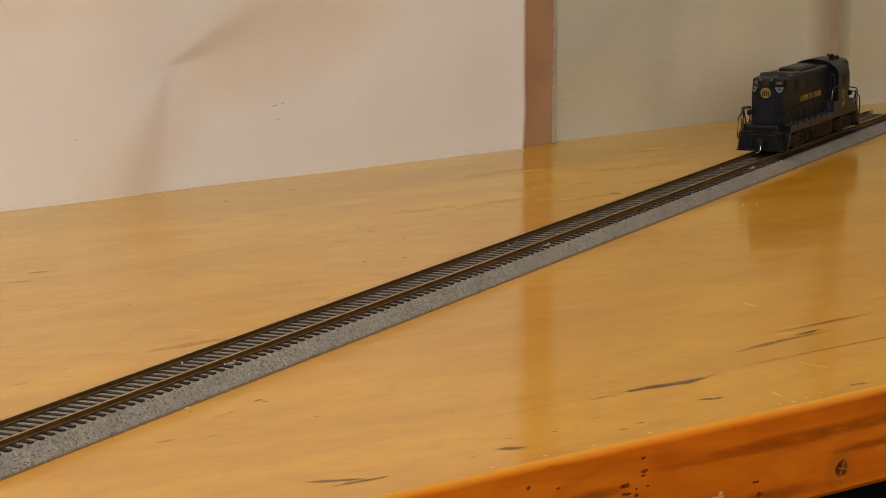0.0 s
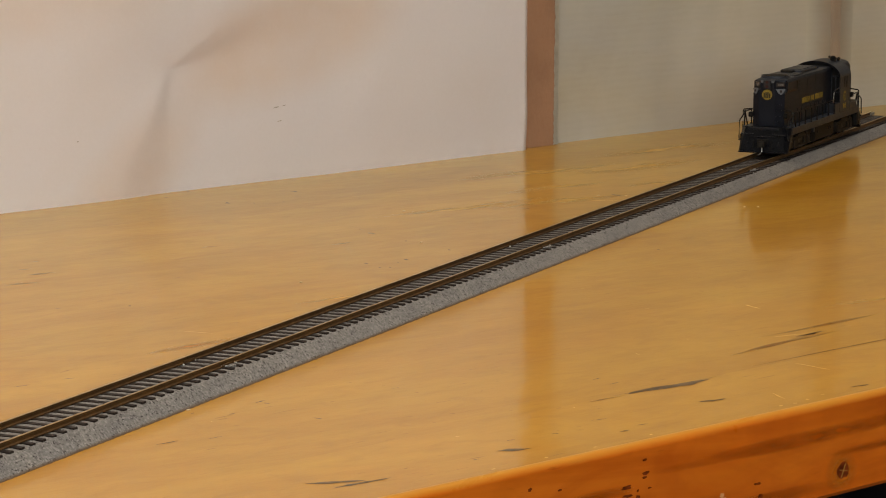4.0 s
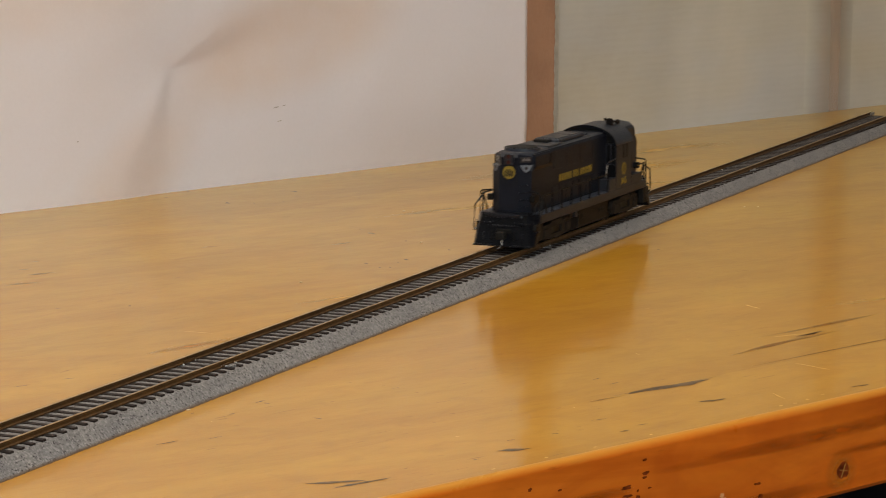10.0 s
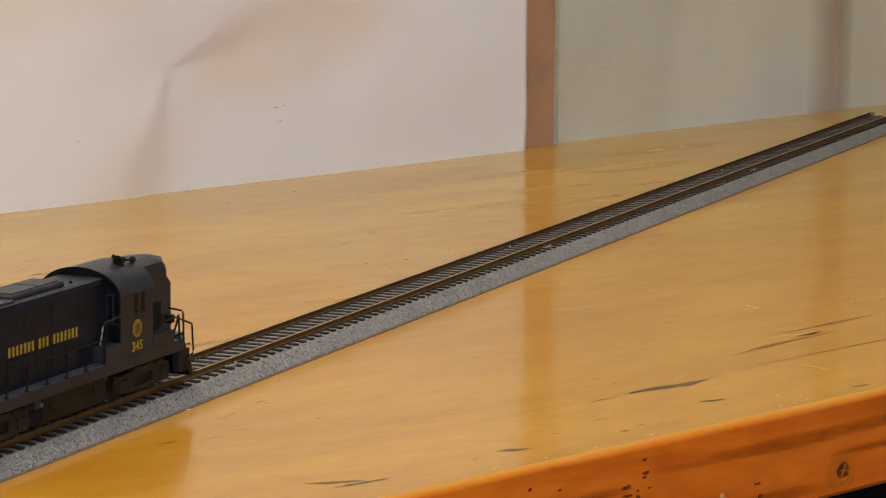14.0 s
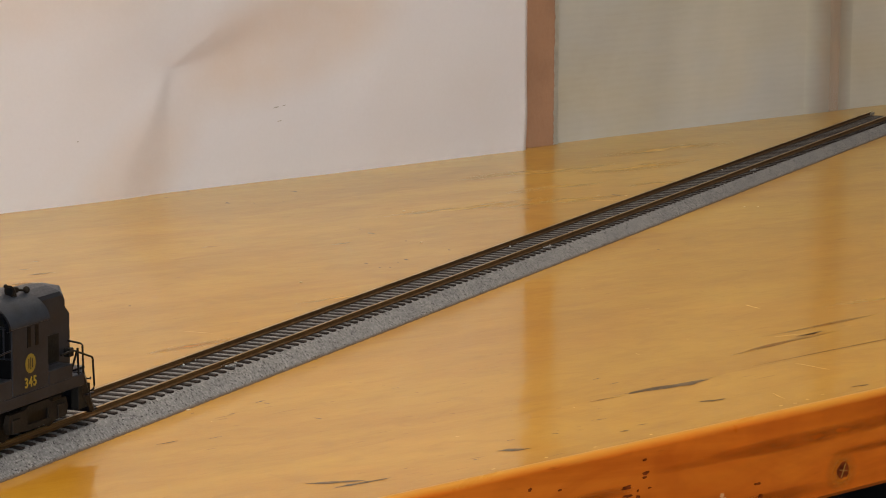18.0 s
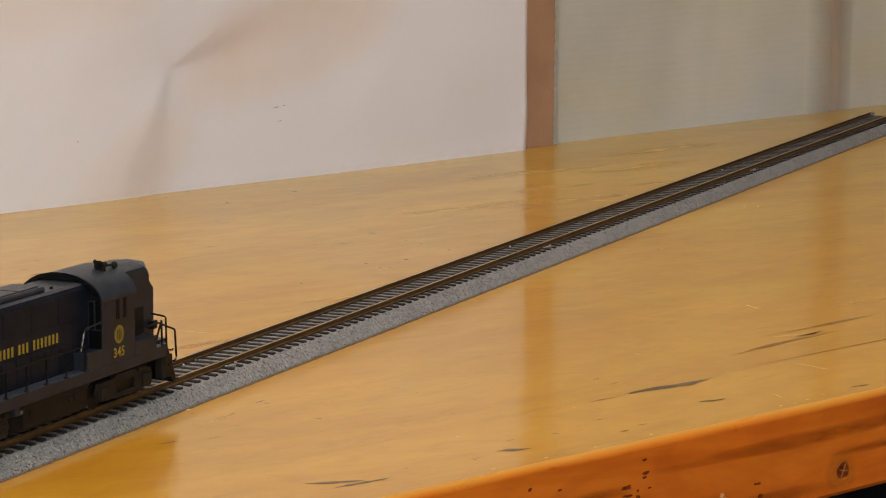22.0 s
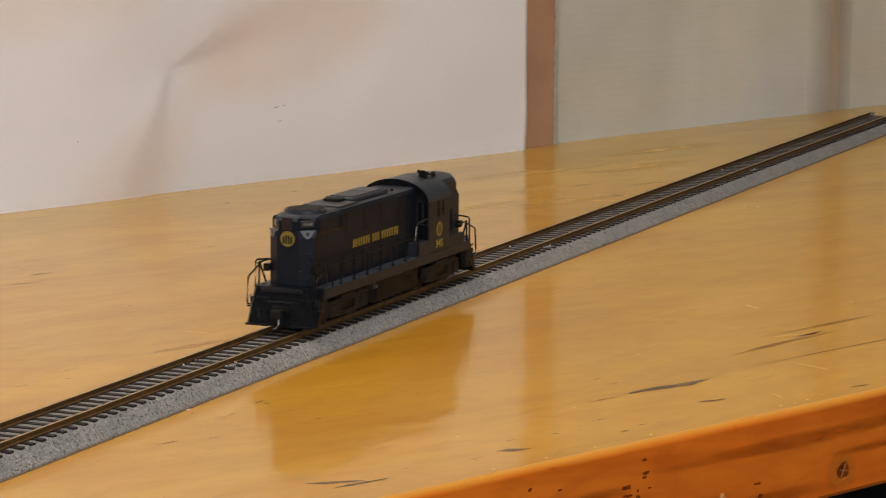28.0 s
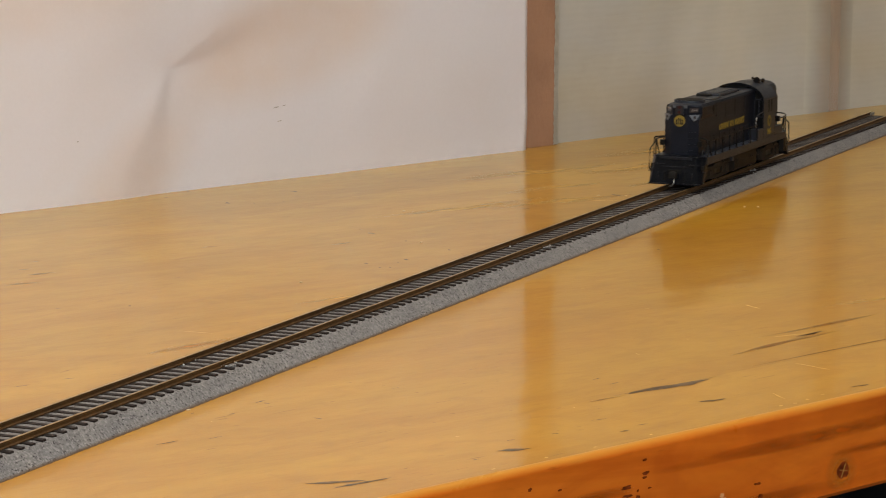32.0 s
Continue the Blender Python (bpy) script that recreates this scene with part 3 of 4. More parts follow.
for i, (a, b, c, d) in enumerate(FLECKS + FLECKS_EDGE):
    blot("grain_fleck", FAINT, a, b, c, d, 0.75, 41.2 + i * 1.3, z=0.10, n=12)
LEFTMARKS = [(32.0, 83.6, 40.3, 84.2), (65.2, 96.5, 72.6, 98.2), (57.1, 83.7, 63.7, 82.6), (157.1, 132.8, 159.3, 132.7), (158.8, 225.2, 164.5, 226.4), (197.2, 138.1, 202.1, 137.7), (187.9, 229.2, 191.2, 228.5)]
for i, (a, b, c, d) in enumerate(LEFTMARKS):
    blot("grain_fleck", FAINT if i % 2 else RESIN, a, b, c, d, 1.0, 55.2 + i * 1.3, z=0.10, n=12)
blot("varnish_smear", SMEAR, 180, 300, 206, 295, 7, 77.7, z=0.07, n=24)
FARMARKS = [(239.6, 352.7, 244.1, 351.2, 5), (327.1, 238.1, 328.5, 236.9, 2), (448.1, 322.0, 450.9, 322.6, 3), (444.2, 310.6, 442.9, 303.0, 4), (580.0, 321.1, 585.6, 319.4, 5),
            (671.9, 328.8, 669.2, 320.6, 4), (530.0, 473.5, 530.4, 468.0, 4), (208, 318, 228, 314, 4), (216, 335, 224, 332, 3), (395, 290, 415, 288, 2.5), (335, 330, 349, 327, 2.5)]
for i, (a, b, c, d, w) in enumerate(FARMARKS):
    blot("knot", KNOT if i in (5, 6) else STREAK, a, b, c, d, w, 19.7 + i * 1.9, n=14)
PITS = [(463.8, 457.9, 3.2), (476.2, 446.9, 1.4), (479.1, 514.0, 1.8), (452.2, 502.6, 1.6), (366.8, 227.9, 2.4), (438.2, 272.4, 1.6), (392.1, 223.4, 2.2), (433.1, 232.3, 1.6),
        (382.2, 219.2, 1.2), (363.1, 213.3, 1.4), (367.0, 209.7, 1.0), (428.4, 217.4, 1.2), (493.2, 438.5, 1.2), (191.8, 208.2, 1.4), (131.1, -78.7, 0.6)]
for i, (a, b, w) in enumerate(PITS):
    blot("pit", KNOT, a - w * 0.35, b - w, a + w * 0.35, b + w, w * 0.9, 31.0 + i, n=10)
for i, (a, b, c, d, w) in enumerate([(316.5, -103.0, 316.6, -124.6, 1.3), (417.7, 7.9, 414.1, -4.1, 1.6), (258, -140, 252, -152, 1.0), (174, 124, 166, 140, 1.0), (655, 300, 640, 318, 1.6), (360, -57, 374, -61, 1.2)]):
    blot("scratch_glint", CHIPGLINT, a, b, c, d, w * 0.8, 71.3 + i * 1.1, n=16)
for i, (a, b) in enumerate([(240.1, -159), (248.5, -159.8), (258.7, -158.2), (271.3, -156), (127.3, -159.9), (100.3, -159.9), (160, -159.6), (72, -159.9)]):
    blot("worn_spot", CHIPGLINT, a - 1.1, b + 0.1, a + 1.1, b - 0.2, 1.1, 91.7 + i * 1.3, n=12)

SMEARS = [(420, -20, 580, -32, 12), (112, 101, 180, 113, 12), (240, 160, 350, 154, 8), (560, 330, 700, 322, 18), (640, 440, 800, 430, 24), (620, 380, 720, 372, 26), (720, 415, 860, 404, 30), (800, 470, 960, 462, 26), (470, 352, 640, 344, 16), (700, 350, 770, 340, 14)]
for i, (a, b, c, d, w) in enumerate(SMEARS):
    blot("varnish_smear", SMEAR if i == 1 else PALESMEAR, a, b, c, d, w, 51.0 + i * 2.3, z=0.07, n=30)
CRUMBS = [(687.9, 234.8), (694.1, 229.2), (56.0, -2.0), (546.5, 203), (671, 317), (660, 330), (440, 262), (300, 205), (520, 360)]
for i, (a, b) in enumerate(CRUMBS):
    bm = bmesh.new()
    bmesh.ops.create_icosphere(bm, subdivisions=1, radius=0.0006, matrix=Matrix.Translation((a / 1000, b / 1000, 0.0003)) @ Matrix.Diagonal((1.6 + (i % 3) * 0.3, 1.0, 0.5, 1)))
    c = part("crumb", bm, CRUMB)
    c.matrix_world = bench_frame
    tagged(c, "tiny pale crumb lying on the varnished bench", "crumb", "crumbs on the bench")

# short pale strokes: highlights on dents of the varnish, painted on
dash = random.Random(7)
for i in range(14):
    a, b = dash.uniform(40, 460), dash.uniform(-140, 110)
    w = dash.uniform(2, 5)
    blot("scratch_glint", CHIPGLINT, a, b, a + w * dash.uniform(-0.4, 1), b - w * dash.uniform(0.2, 1), dash.uniform(0.25, 0.5), 180.0 + i, z=0.11, n=10)

# marks on the front face: soft bands and rings of the grain, then dark knots set in the board
def face_mark(name, mat, u, z, ru, rz, seed, lift, ragged=0.35, n=18):
    bm = bmesh.new()
    ring = []
    for k in range(n):
        q = 2 * math.pi * k / n
        s = 1 + ragged * noise.noise((math.cos(q) * 1.6, math.sin(q) * 1.6, seed * 3.3))
        ring.append(bm.verts.new(((u + ru * s * math.cos(q)) / 1000, -0.1669 - lift, (z + rz * s * math.sin(q)) / 1000)))
    bm.faces.new(ring)
    return part(name, bm, mat, bench)


FACE = [(272.4, -30.6, 4.3, 3.3), (147.8, -6.9, 1.5, 0.5), (148.6, -12.2, 2.2, 0.7), (148.0, -13.9, 1.6, 0.45), (137.6, -16.3, 3.0, 0.8), (138.4, -19.7, 3.2, 0.6), (144.4, -21.1, 1.2, 0.8),
        (84.0, -8.5, 1.2, 0.6), (100.3, -11.3, 1.2, 0.4), (216.5, -27.4, 2.0, 0.7), (218.5, -32.9, 1.4, 1.0), (144.2, -18.6, 0.8, 0.5), (151, -18.5, 1.0, 0.4)]
for i, (u, z, ru, rz) in enumerate(FACE):
    face_mark("knot", FACEKNOT, u, z, ru, rz, i, 0.0003, 0.3 if ru > 3.5 else 0.6)
face_mark("grain_ring", RINGWOOD, 271.8, -30.5, 12, 9.5, 2.0, 0.00015, 0.2, 28)
for i, (u, z, ru, rz) in enumerate([(255, -13, 105, 3.6), (215, -35, 60, 3.5), (118, -17.5, 26, 2.6), (300, -23, 40, 2.2)]):
    face_mark("grain_band", BROWNBAND, u, z, ru, rz, 5.0 + i, 0.0001, 0.25, 32)
face_mark("pale_chip", FACECHIP, 191, -30.6, 5.5, 0.9, 4.4, 0.0003, 0.9)
face_mark("pale_chip", FACECHIP, 194.4, -28.6, 1.4, 0.9, 6.4, 0.00032, 0.7)
for lean, half in ((1.13, 3.2), (-0.18, 2.5)):
    arm = part("screw_cross", boxes((-half, half, -0.12, 0.12, -0.17, 0.17)), FAINT, bench)
    arm.matrix_basis = Matrix.Translation((0.2724, -0.1673, -0.0306)) @ Matrix.Rotation(-lean, 4, "Y")
# added black panel that keeps the space below the top dark
part("shade_panel", boxes((U0 + 60, U1 - 60, -100, -82, -760, -39.2), bev=1), VOID, bench, "black panel added for the shade under the bench top")
for u in (-820, 1660):
    for v in (-110, 480):
        part("leg", boxes((u - 45, u + 45, v - 45, v + 45, -900, -39), bev=3), EDGE, bench)

# ---- the track ----
RAIL = 9.34
SECTION, FIRST = 369.0, 110.6
track_group = "sections of the model track"


def rail_bm(y, length):
    prof = [(-1.5, 0), (1.5, 0), (1.5, 0.35), (0.5, 0.6), (0.45, 1.6), (0.68, 1.85), (0.68, 2.3), (0.54, 2.4), (-0.54, 2.4), (-0.68, 2.3),
            (-0.68, 1.85), (-0.45, 1.6), (-0.5, 0.6), (-1.5, 0.35)]
    bm = extrude_profile([(y + a, RAIL - 2.4 + b) for a, b in prof], 0.15, length - 0.15)
    for f in bm.faces:
        if f.normal.z > 0.6 and f.calc_center_median().z * 1000 > RAIL - 0.4:
            f.material_index = 1
    return bm


def roadbed_bm(length):
    """The moulded ballast bed with uneven shoulders."""
    prof = [(-22.2, 0), (-21.6, 0.9), (-18.4, 3.7), (-15.6, 6.1), (-11, 6.5), (-6, 6.58), (0, 6.58), (6, 6.58), (11, 6.5), (15.6, 6.1), (18.4, 3.7),
            (21.6, 0.9), (22.2, 0)]
    bm = bmesh.new()
    n = int(length / 1.6)
    rows = []
    for i in range(n + 1):
        x = 0.1 + (length - 0.2) * i / n
        row = []
        for k, (y, z) in enumerate(prof):
            s = 0 if k in (0, len(prof) - 1) else 0.12 if 3 < k < len(prof) - 4 else 0.26
            rag = 0.45 * noise.noise((x * 0.35, y, 3)) + 0.25 * noise.noise((x * 1.3, y, 8)) if k in (0, len(prof) - 1) else s * noise.noise((x * 0.9, y * 3, 1))
            row.append(bm.verts.new((x / 1000, (y + rag) / 1000, (z + s * noise.noise((x * 0.9, y * 3, 5))) / 1000)))
        rows.append(row)
    for a, b in zip(rows, rows[1:]):
        for k in range(len(prof) - 1):
            bm.faces.new((a[k], a[k + 1], b[k + 1], b[k]))
        bm.faces.new((a[-1], a[0], b[0], b[-1]))
    bm.faces.new(rows[0])
    bm.faces.new(list(reversed(rows[-1])))
    bmesh.ops.recalc_face_normals(bm, faces=bm.faces[:])
    return bm


def track_section():
    s = tagged(new("track_section"), "straight model railway track moulded on grey ballast bed", "track", track_group)
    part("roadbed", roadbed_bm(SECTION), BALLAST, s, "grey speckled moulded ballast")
    for y in (-8.7, 9.9):
        part("rail", rail_bm(y, SECTION), (RAILSIDE, RAILHEAD), s, "browned metal rail with bright worn head")
    first = part("tie", boxes((-1.55, 1.55, -14.9, 14.9, 5.6, 6.94), bev=0.25), TIE, s)
    pitch = SECTION / 48
    first.matrix_basis = pose(pitch / 2000, 0, 0)
    for k in range(1, 48):
        shared("tie", first.data, s, pose((k + 0.5) * pitch / 1000, 0, 0))
    for y in (-8.7, 9.9):
        part("rail_joiner", boxes((-5, 5, y - 1.7, y - 1.25, 6.95, 8.2), (-5, 5, y + 1.25, y + 1.7, 6.95, 8.2), (-5, 5, y - 1.7, y + 1.7, 6.9, 7.0), bev=0.1),
             RAILSIDE, s, "dull metal rail joiner")
    part("lug", boxes((-2.5, 2.5, -13, -10.6, 6.3, 7.5), (-2.5, 2.5, 10.6, 13, 6.3, 7.5), (-2.5, 2.5, -6, -4, 6.3, 7.4), bev=0.3), BALLAST, s)
    grit = random.Random(5)
    bm = bmesh.new()
    for k in range(16):
        y = grit.choice((-8.7, 9.9)) + grit.uniform(-3.4, 3.4)
        x, r = grit.uniform(-7, 7), grit.uniform(0.25, 0.6)
        bmesh.ops.create_icosphere(bm, subdivisions=1, radius=r / 1000, matrix=Matrix.Translation((x / 1000, y / 1000, 0.0071)) @ Matrix.Rotation(k, 4, "Y"))
    part("joint_grit", bm, GRIT, s, "pale loose grit at the rail joint")
    return s


sec = track_section()
sec.matrix_world = pose((FIRST - 2 * SECTION) / 1000, 0, 0)
for k in range(-1, 3):
    last = copy_thing(sec, pose((FIRST + k * SECTION) / 1000, 0, 0))
# bare joiners on the open end of the last section
for y in (-8.7, 9.9):
    part("rail_joiner", boxes((SECTION - 5, SECTION + 6, y - 1.75, y - 1.25, 6.95, 8.9), (SECTION - 5, SECTION + 6, y + 1.25, y + 1.75, 6.95, 8.9), (SECTION - 5, SECTION + 6, y - 1.75, y + 1.75, 6.8, 7.0), bev=0.1),
         DULLNICKEL, last, "pale bare rail joiner on the track's end")

# ---- the locomotive: x from the front coupler end to the rear, z above the rail ----
loco = tagged(new("diesel_locomotive"), "dark navy model diesel locomotive with yellow lettering", "locomotive")


def hood(name, x0, x1, front, w=11.0, top=51.0, mat=None, crown=0.0):
    """A long box with rounded shoulders. The corners of its outer end are bevelled, the upper ones further back above a sloping ledge."""
    out, sg = (x0, 1) if front else (x1, -1)
    full = [(-w, 18), (w, 18), (w, top - 2.2), (w - 0.8, top - 0.7), (w - 2.4, top), (w * 0.4, top + crown * 0.8), (0, top + crown), (-w * 0.4, top + crown * 0.8), (-w + 2.4, top), (-w + 0.8, top - 0.7), (-w, top - 2.2)]
    bm = extrude_profile(full, x0 + (10.4 if front else 0), x1 - (0 if front else 10.4))
    low, high = [], []
    for sy in (-1, 1):
        low += [(0, sy * 5.6, 18), (4.6, sy * w, 18), (10.4, sy * w, 18), (0, sy * 5.6, 41.2), (4.6, sy * w, 41.2), (10.4, sy * w, 44.6),
                (0.3, sy * 4.6, 44.6), (8.2, sy * w, 44.6)]
        high += [(0, sy * 4.6, 44.55), (8.0, sy * w, 44.55), (10.4, sy * w, 44.55), (0, sy * 4.6, top - 2.2), (0.9, sy * 4.8, top - 0.7), (2.4, sy * 5.2, top), (8.0, sy * w, top - 4.2), (8.8, sy * (w - 0.3), top - 2.2),
                 (10.4, sy * w, top - 2.2), (10.4, sy * (w - 0.8), top - 0.7), (10.4, sy * (w - 2.4), top)]
    if crown:
        high += [(10.4, 0, top + crown), (6, 0, top + crown * 0.85), (10.4, w * 0.4, top + crown * 0.8), (10.4, -w * 0.4, top + crown * 0.8)]
    for pts in (low, high):
        end = bmesh.new()
        for p in pts:
            end.verts.new(Vector((out + sg * p[0], p[1], p[2])) / 1000)
        bmesh.ops.convex_hull(end, input=end.verts[:])
        bmesh.ops.recalc_face_normals(end, faces=end.faces[:])
        me = bpy.data.meshes.new("t")
        end.to_mesh(me)
        end.free()
        bm.from_mesh(me)
        bpy.data.meshes.remove(me)
    # upward faces take the lighter copy, painted for light from above
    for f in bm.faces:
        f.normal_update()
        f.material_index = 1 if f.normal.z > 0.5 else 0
    ob = part(name, bm, (mat or NAVY, ROOFLIT), loco)
    for sy in (-1, 1) if front else ():
        f = bmesh.new()
        n = Vector((-sg * 0.76, sy * 0.65, 0.0))
        for k in (0.05, 0.45):
            for p in ((out + sg * 0.4, sy * 5.9, 44.7), (out + sg * 4.8, sy * 11.1, 44.7), (out + sg * 3.5, sy * 9.7, 41.6), (out + sg * 2.6, sy * 8.6, 40.7), (out + sg * 1.7, sy * 7.5, 41.6)):
                f.verts.new((Vector(p) + n * k) / 1000)
        bmesh.ops.convex_hull(f, input=f.verts[:])
        ledge = part("corner_bracket", f, LAMPGREY, ob, "small grey bracket under the number board")
        lamp = part("marker_lamp", cyl((0, 0, 0), "x", 0.9, 0.3, 14), NUMWHITE, ledge)
        lamp.matrix_basis = Matrix.Translation(((out + sg * 2.6 + n.x * 0.55) / 1000, (sy * 8.6 + n.y * 0.55) / 1000, 0.0431)) @ Matrix.Rotation(-sg * sy * 0.71 + (math.pi if sg < 0 else 0), 4, "Z")
        nb = part("number_board", boxes((-0.25, 0.25, -3.3, 3.3, -1.5, 1.5), bev=0.15), NUMWHITE, ob, "dark number board with pale bars")
        nb.matrix_basis = Matrix.Translation(((out + sg * 4.0) / 1000, sy * 0.0079, 0.0474)) @ Matrix.Rotation(-sg * sy * math.atan2(8.0, 6.4), 4, "Z")
        for k in range(3):
            y0 = -2.3 + 1.65 * k
            part("number_bar", boxes((-0.42, -0.22, y0, y0 + 1.2, -0.7 + 0.2 * (k % 2), 0.5)), PALEBAR, nb)
    return ob


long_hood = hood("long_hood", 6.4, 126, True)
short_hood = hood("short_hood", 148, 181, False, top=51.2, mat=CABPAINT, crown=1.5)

# deck and frame
deck = part("deck", boxes((8.3, 175.7, -17.4, 17.4, 15.2, 18.7), bev=0.3), DECKPAINT, loco, "blue-grey walkway deck along both sides, its bluish light painted in")
for y in (-17.6, 17.6):
    part("side_sill", boxes((8.3, 175.7, min(y, y * 0.94), max(y, y * 0.94), 14.0, 18.6), bev=0.25), CABPAINT, loco)
for x0, x1, sg in ((0.0, 3.2, 1), (180.8, 184.0, -1)):
    out = x0 if sg > 0 else x1
    inn = x1 if sg > 0 else x0
    bm = bmesh.new()
    for sy in (-1, 1):
        for p in ((0.6, 12.8, 19), (8.5, 17.3, 19), (9.5, 17.3, 19), (0.6, 15.2, 9), (2.0, 16.8, 9), (4.0, 17.3, 9), (-1.8, 15.6, 2.9), (-0.4, 16.9, 2.9), (0.8, 17.3, 2.9),
                  (-1.8, 15.6, 2.3), (-0.4, 16.9, 2.3), (2.6, 17.3, 2.3), (9.5, 17.3, 10)):
            p = (out + sg * p[0], sy * p[1], p[2])
            bm.verts.new(Vector(p) / 1000)
    bmesh.ops.convex_hull(bm, input=bm.verts[:])
    bmesh.ops.recalc_face_normals(bm, faces=bm.faces[:])
    part("pilot", bm, PILOTPAINT, loco, "black pilot plate flared at its foot")
    part("anticlimber", boxes((min(out - sg * 0.6, out + sg * 4), max(out - sg * 0.6, out + sg * 4), -10.5, 10.5, 17.2, 19.4), bev=0.5, seg=2), GLOSS, loco)
    part("pilot_rib", boxes((min(out - sg * 0.9, out + sg * 1), max(out - sg * 0.9, out + sg * 1), -9, 9, 12.4, 13.4), bev=0.3), GLOSS, loco)
    part("coupler_pocket", boxes((min(out - sg * 0.9, out + sg * 2), max(out - sg * 0.9, out + sg * 2), -4.2, 4.2, 5.6, 11.4), bev=0.4), GRIME, loco)
    for ya, yb in ((-16.6, -5.2), (5.2, 16.6)):
        part("footboard", boxes((min(out - sg * 3.4, out + sg * 1), max(out - sg * 3.4, out + sg * 1), ya, yb, 2.2, 3.1), bev=0.25), PILOTPAINT, loco)
        part("footboard_bracket", boxes((min(out - sg * 1.4, out + sg * 1.4), max(out - sg * 1.4, out + sg * 1.4), (ya + yb) / 2 - 0.5, (ya + yb) / 2 + 0.5, 3.0, 9.5), bev=0.2), GLOSS, loco)
        part("lift_bar", tube([(out + sg * 0.3, ya + 1, 15.4), (out - sg * 0.7, ya + 1.4, 14.6), (out - sg * 0.9, yb - 1.4, 14.6), (out + sg * 0.2, yb - 1, 15.4)], 0.32, 6), GLOSS, loco)
    part("deck_lip", boxes((min(out - sg * 0.2, out + sg * 8.6), max(out - sg * 0.2, out + sg * 8.6), -13.2, 13.2, 18.7, 19.7), bev=0.45, seg=2), PILOTPAINT, loco)
    for yy in (-6.5, 6.5):
        part("air_hose", tube([(out + sg * 0.6, yy, 10.5), (out - sg * 1.2, yy, 9.8), (out - sg * 1.6, yy, 6.5), (out - sg * 1.0, yy + 0.8, 4.4)], 0.45, 6), GRIME, loco)
    for ya, yb in ((-17.2, -14), (14, 17.2)):
        part("step_well", boxes((x0 + (3 if sg > 0 else -9), x0 + (12 if sg > 0 else 0), ya, yb, 5, 14), bev=0.2), GRIME, loco)
    # coupler
    cx = out - sg * 3
    bm = boxes((min(cx, out + sg * 4), max(cx, out + sg * 4), -1.5, 1.5, 7.0, 9.5), (min(cx - sg * 4, cx), max(cx - sg * 4, cx), -2.6, 2.2, 6.4, 10.4), bev=0.4)
    cp = part("coupler", bm, GRIME, loco, "knuckle coupler with a curved brass trip pin")
    part("trip_pin", tube([(cx - sg * 1, -0.5, 6.6), (cx - sg * 1, -0.5, 3.5), (cx - sg * 0.6, 1.0, 1.5), (cx + sg * 0.4, 3.2, 1.0)], 0.35, 6), STEEL, cp)

# cab
cab = part("cab", boxes((124.5, 150, -17.5, 17.5, 18.4, 44.2), bev=0.3), CABPAINT, loco)


def arch(w, eave, crown, n=48):
    return [(w * math.cos(a), eave + (crown - eave) * math.sin(a)) for a in (math.pi * k / n for k in range(n + 1))]


def shell(outer, inner, x0, x1):
    """An arched sheet between two arcs."""
    bm = bmesh.new()
    rings = [[bm.verts.new((x / 1000, y / 1000, z / 1000)) for y, z in arc] for x in (x0, x1) for arc in (outer, inner)]
    for a, b in ((0, 1), (1, 3), (3, 2), (2, 0)):
        for k in range(len(outer) - 1):
            bm.faces.new((rings[a][k], rings[a][k + 1], rings[b][k + 1], rings[b][k]))
    for k in (0, -1):
        bm.faces.new((rings[0][k], rings[1][k], rings[3][k], rings[2][k]))
    bmesh.ops.recalc_face_normals(bm, faces=bm.faces[:])
    return bm


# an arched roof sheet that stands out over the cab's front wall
part("cab_roof", shell(arch(17.75, 43.6, 54.2), arch(16.9, 43.0, 53.3), 122.4, 151), ROOFLIT, loco, "arched navy cab roof")
# rim and front wall coloured darker for the shade under the overhang
part("roof_rim", shell(arch(18.1, 43.5, 54.55), arch(16.8, 42.9, 53.2), 121.8, 123.0), PILOTPAINT, loco)
part("front_bulkhead", extrude_profile(arch(17.2, 43.4, 53.6), 126.2, 127.2), GRIME, cab)
part("rear_bulkhead", extrude_profile(arch(17.2, 43.4, 53.6), 149.6, 150.6), CABPAINT, cab)
for y in (-14.4, 14.4):
    part("front_window", boxes((123.9, 124.7, y - 2.6, y + 2.6, 33, 43.6), bev=0.15), VOID, cab, "dark front cab window")
    part("window_post", boxes((123.5, 124.2, y - 0.3, y + 0.3, 32.6, 44), bev=0.1), CABPAINT, cab)
    part("cab_door", boxes((124.0, 124.7, y - 2.8, y + 2.8, 19, 32.4), bev=0.15), VOID, cab)
for y in (-17.5, 17.5):
    for x in (136.3, 141.8):
        part("side_window", boxes((x - 1.25, x + 1.25, y - 0.12, y + 0.12, 35.2, 43.0), bev=0.05), VOID, cab, "narrow dark side window")
# lower boxes beside the cab and the short hood
for y in (-1, 1):
    part("battery_box", boxes((113, 124.4, min(y * 11.2, y * 17.5), max(y * 11.2, y * 17.5), 18.3, 25.4), bev=0.3), CABPAINT, loco)
    part("tool_box", boxes((150.1, 167.5, min(y * 11.2, y * 17.5), max(y * 11.2, y * 17.5), 18.3, 23.8), bev=0.3), CABPAINT, loco)
    # dark plate painted for the shadow in the recess behind the cab
    part("hood_panel", boxes((160, 168, y * 11.0 - 0.25, y * 11.0 + 0.25, 24.2, 35.0), bev=0.1), GRIME, short_hood, "dark plate for the shadow behind the cab")

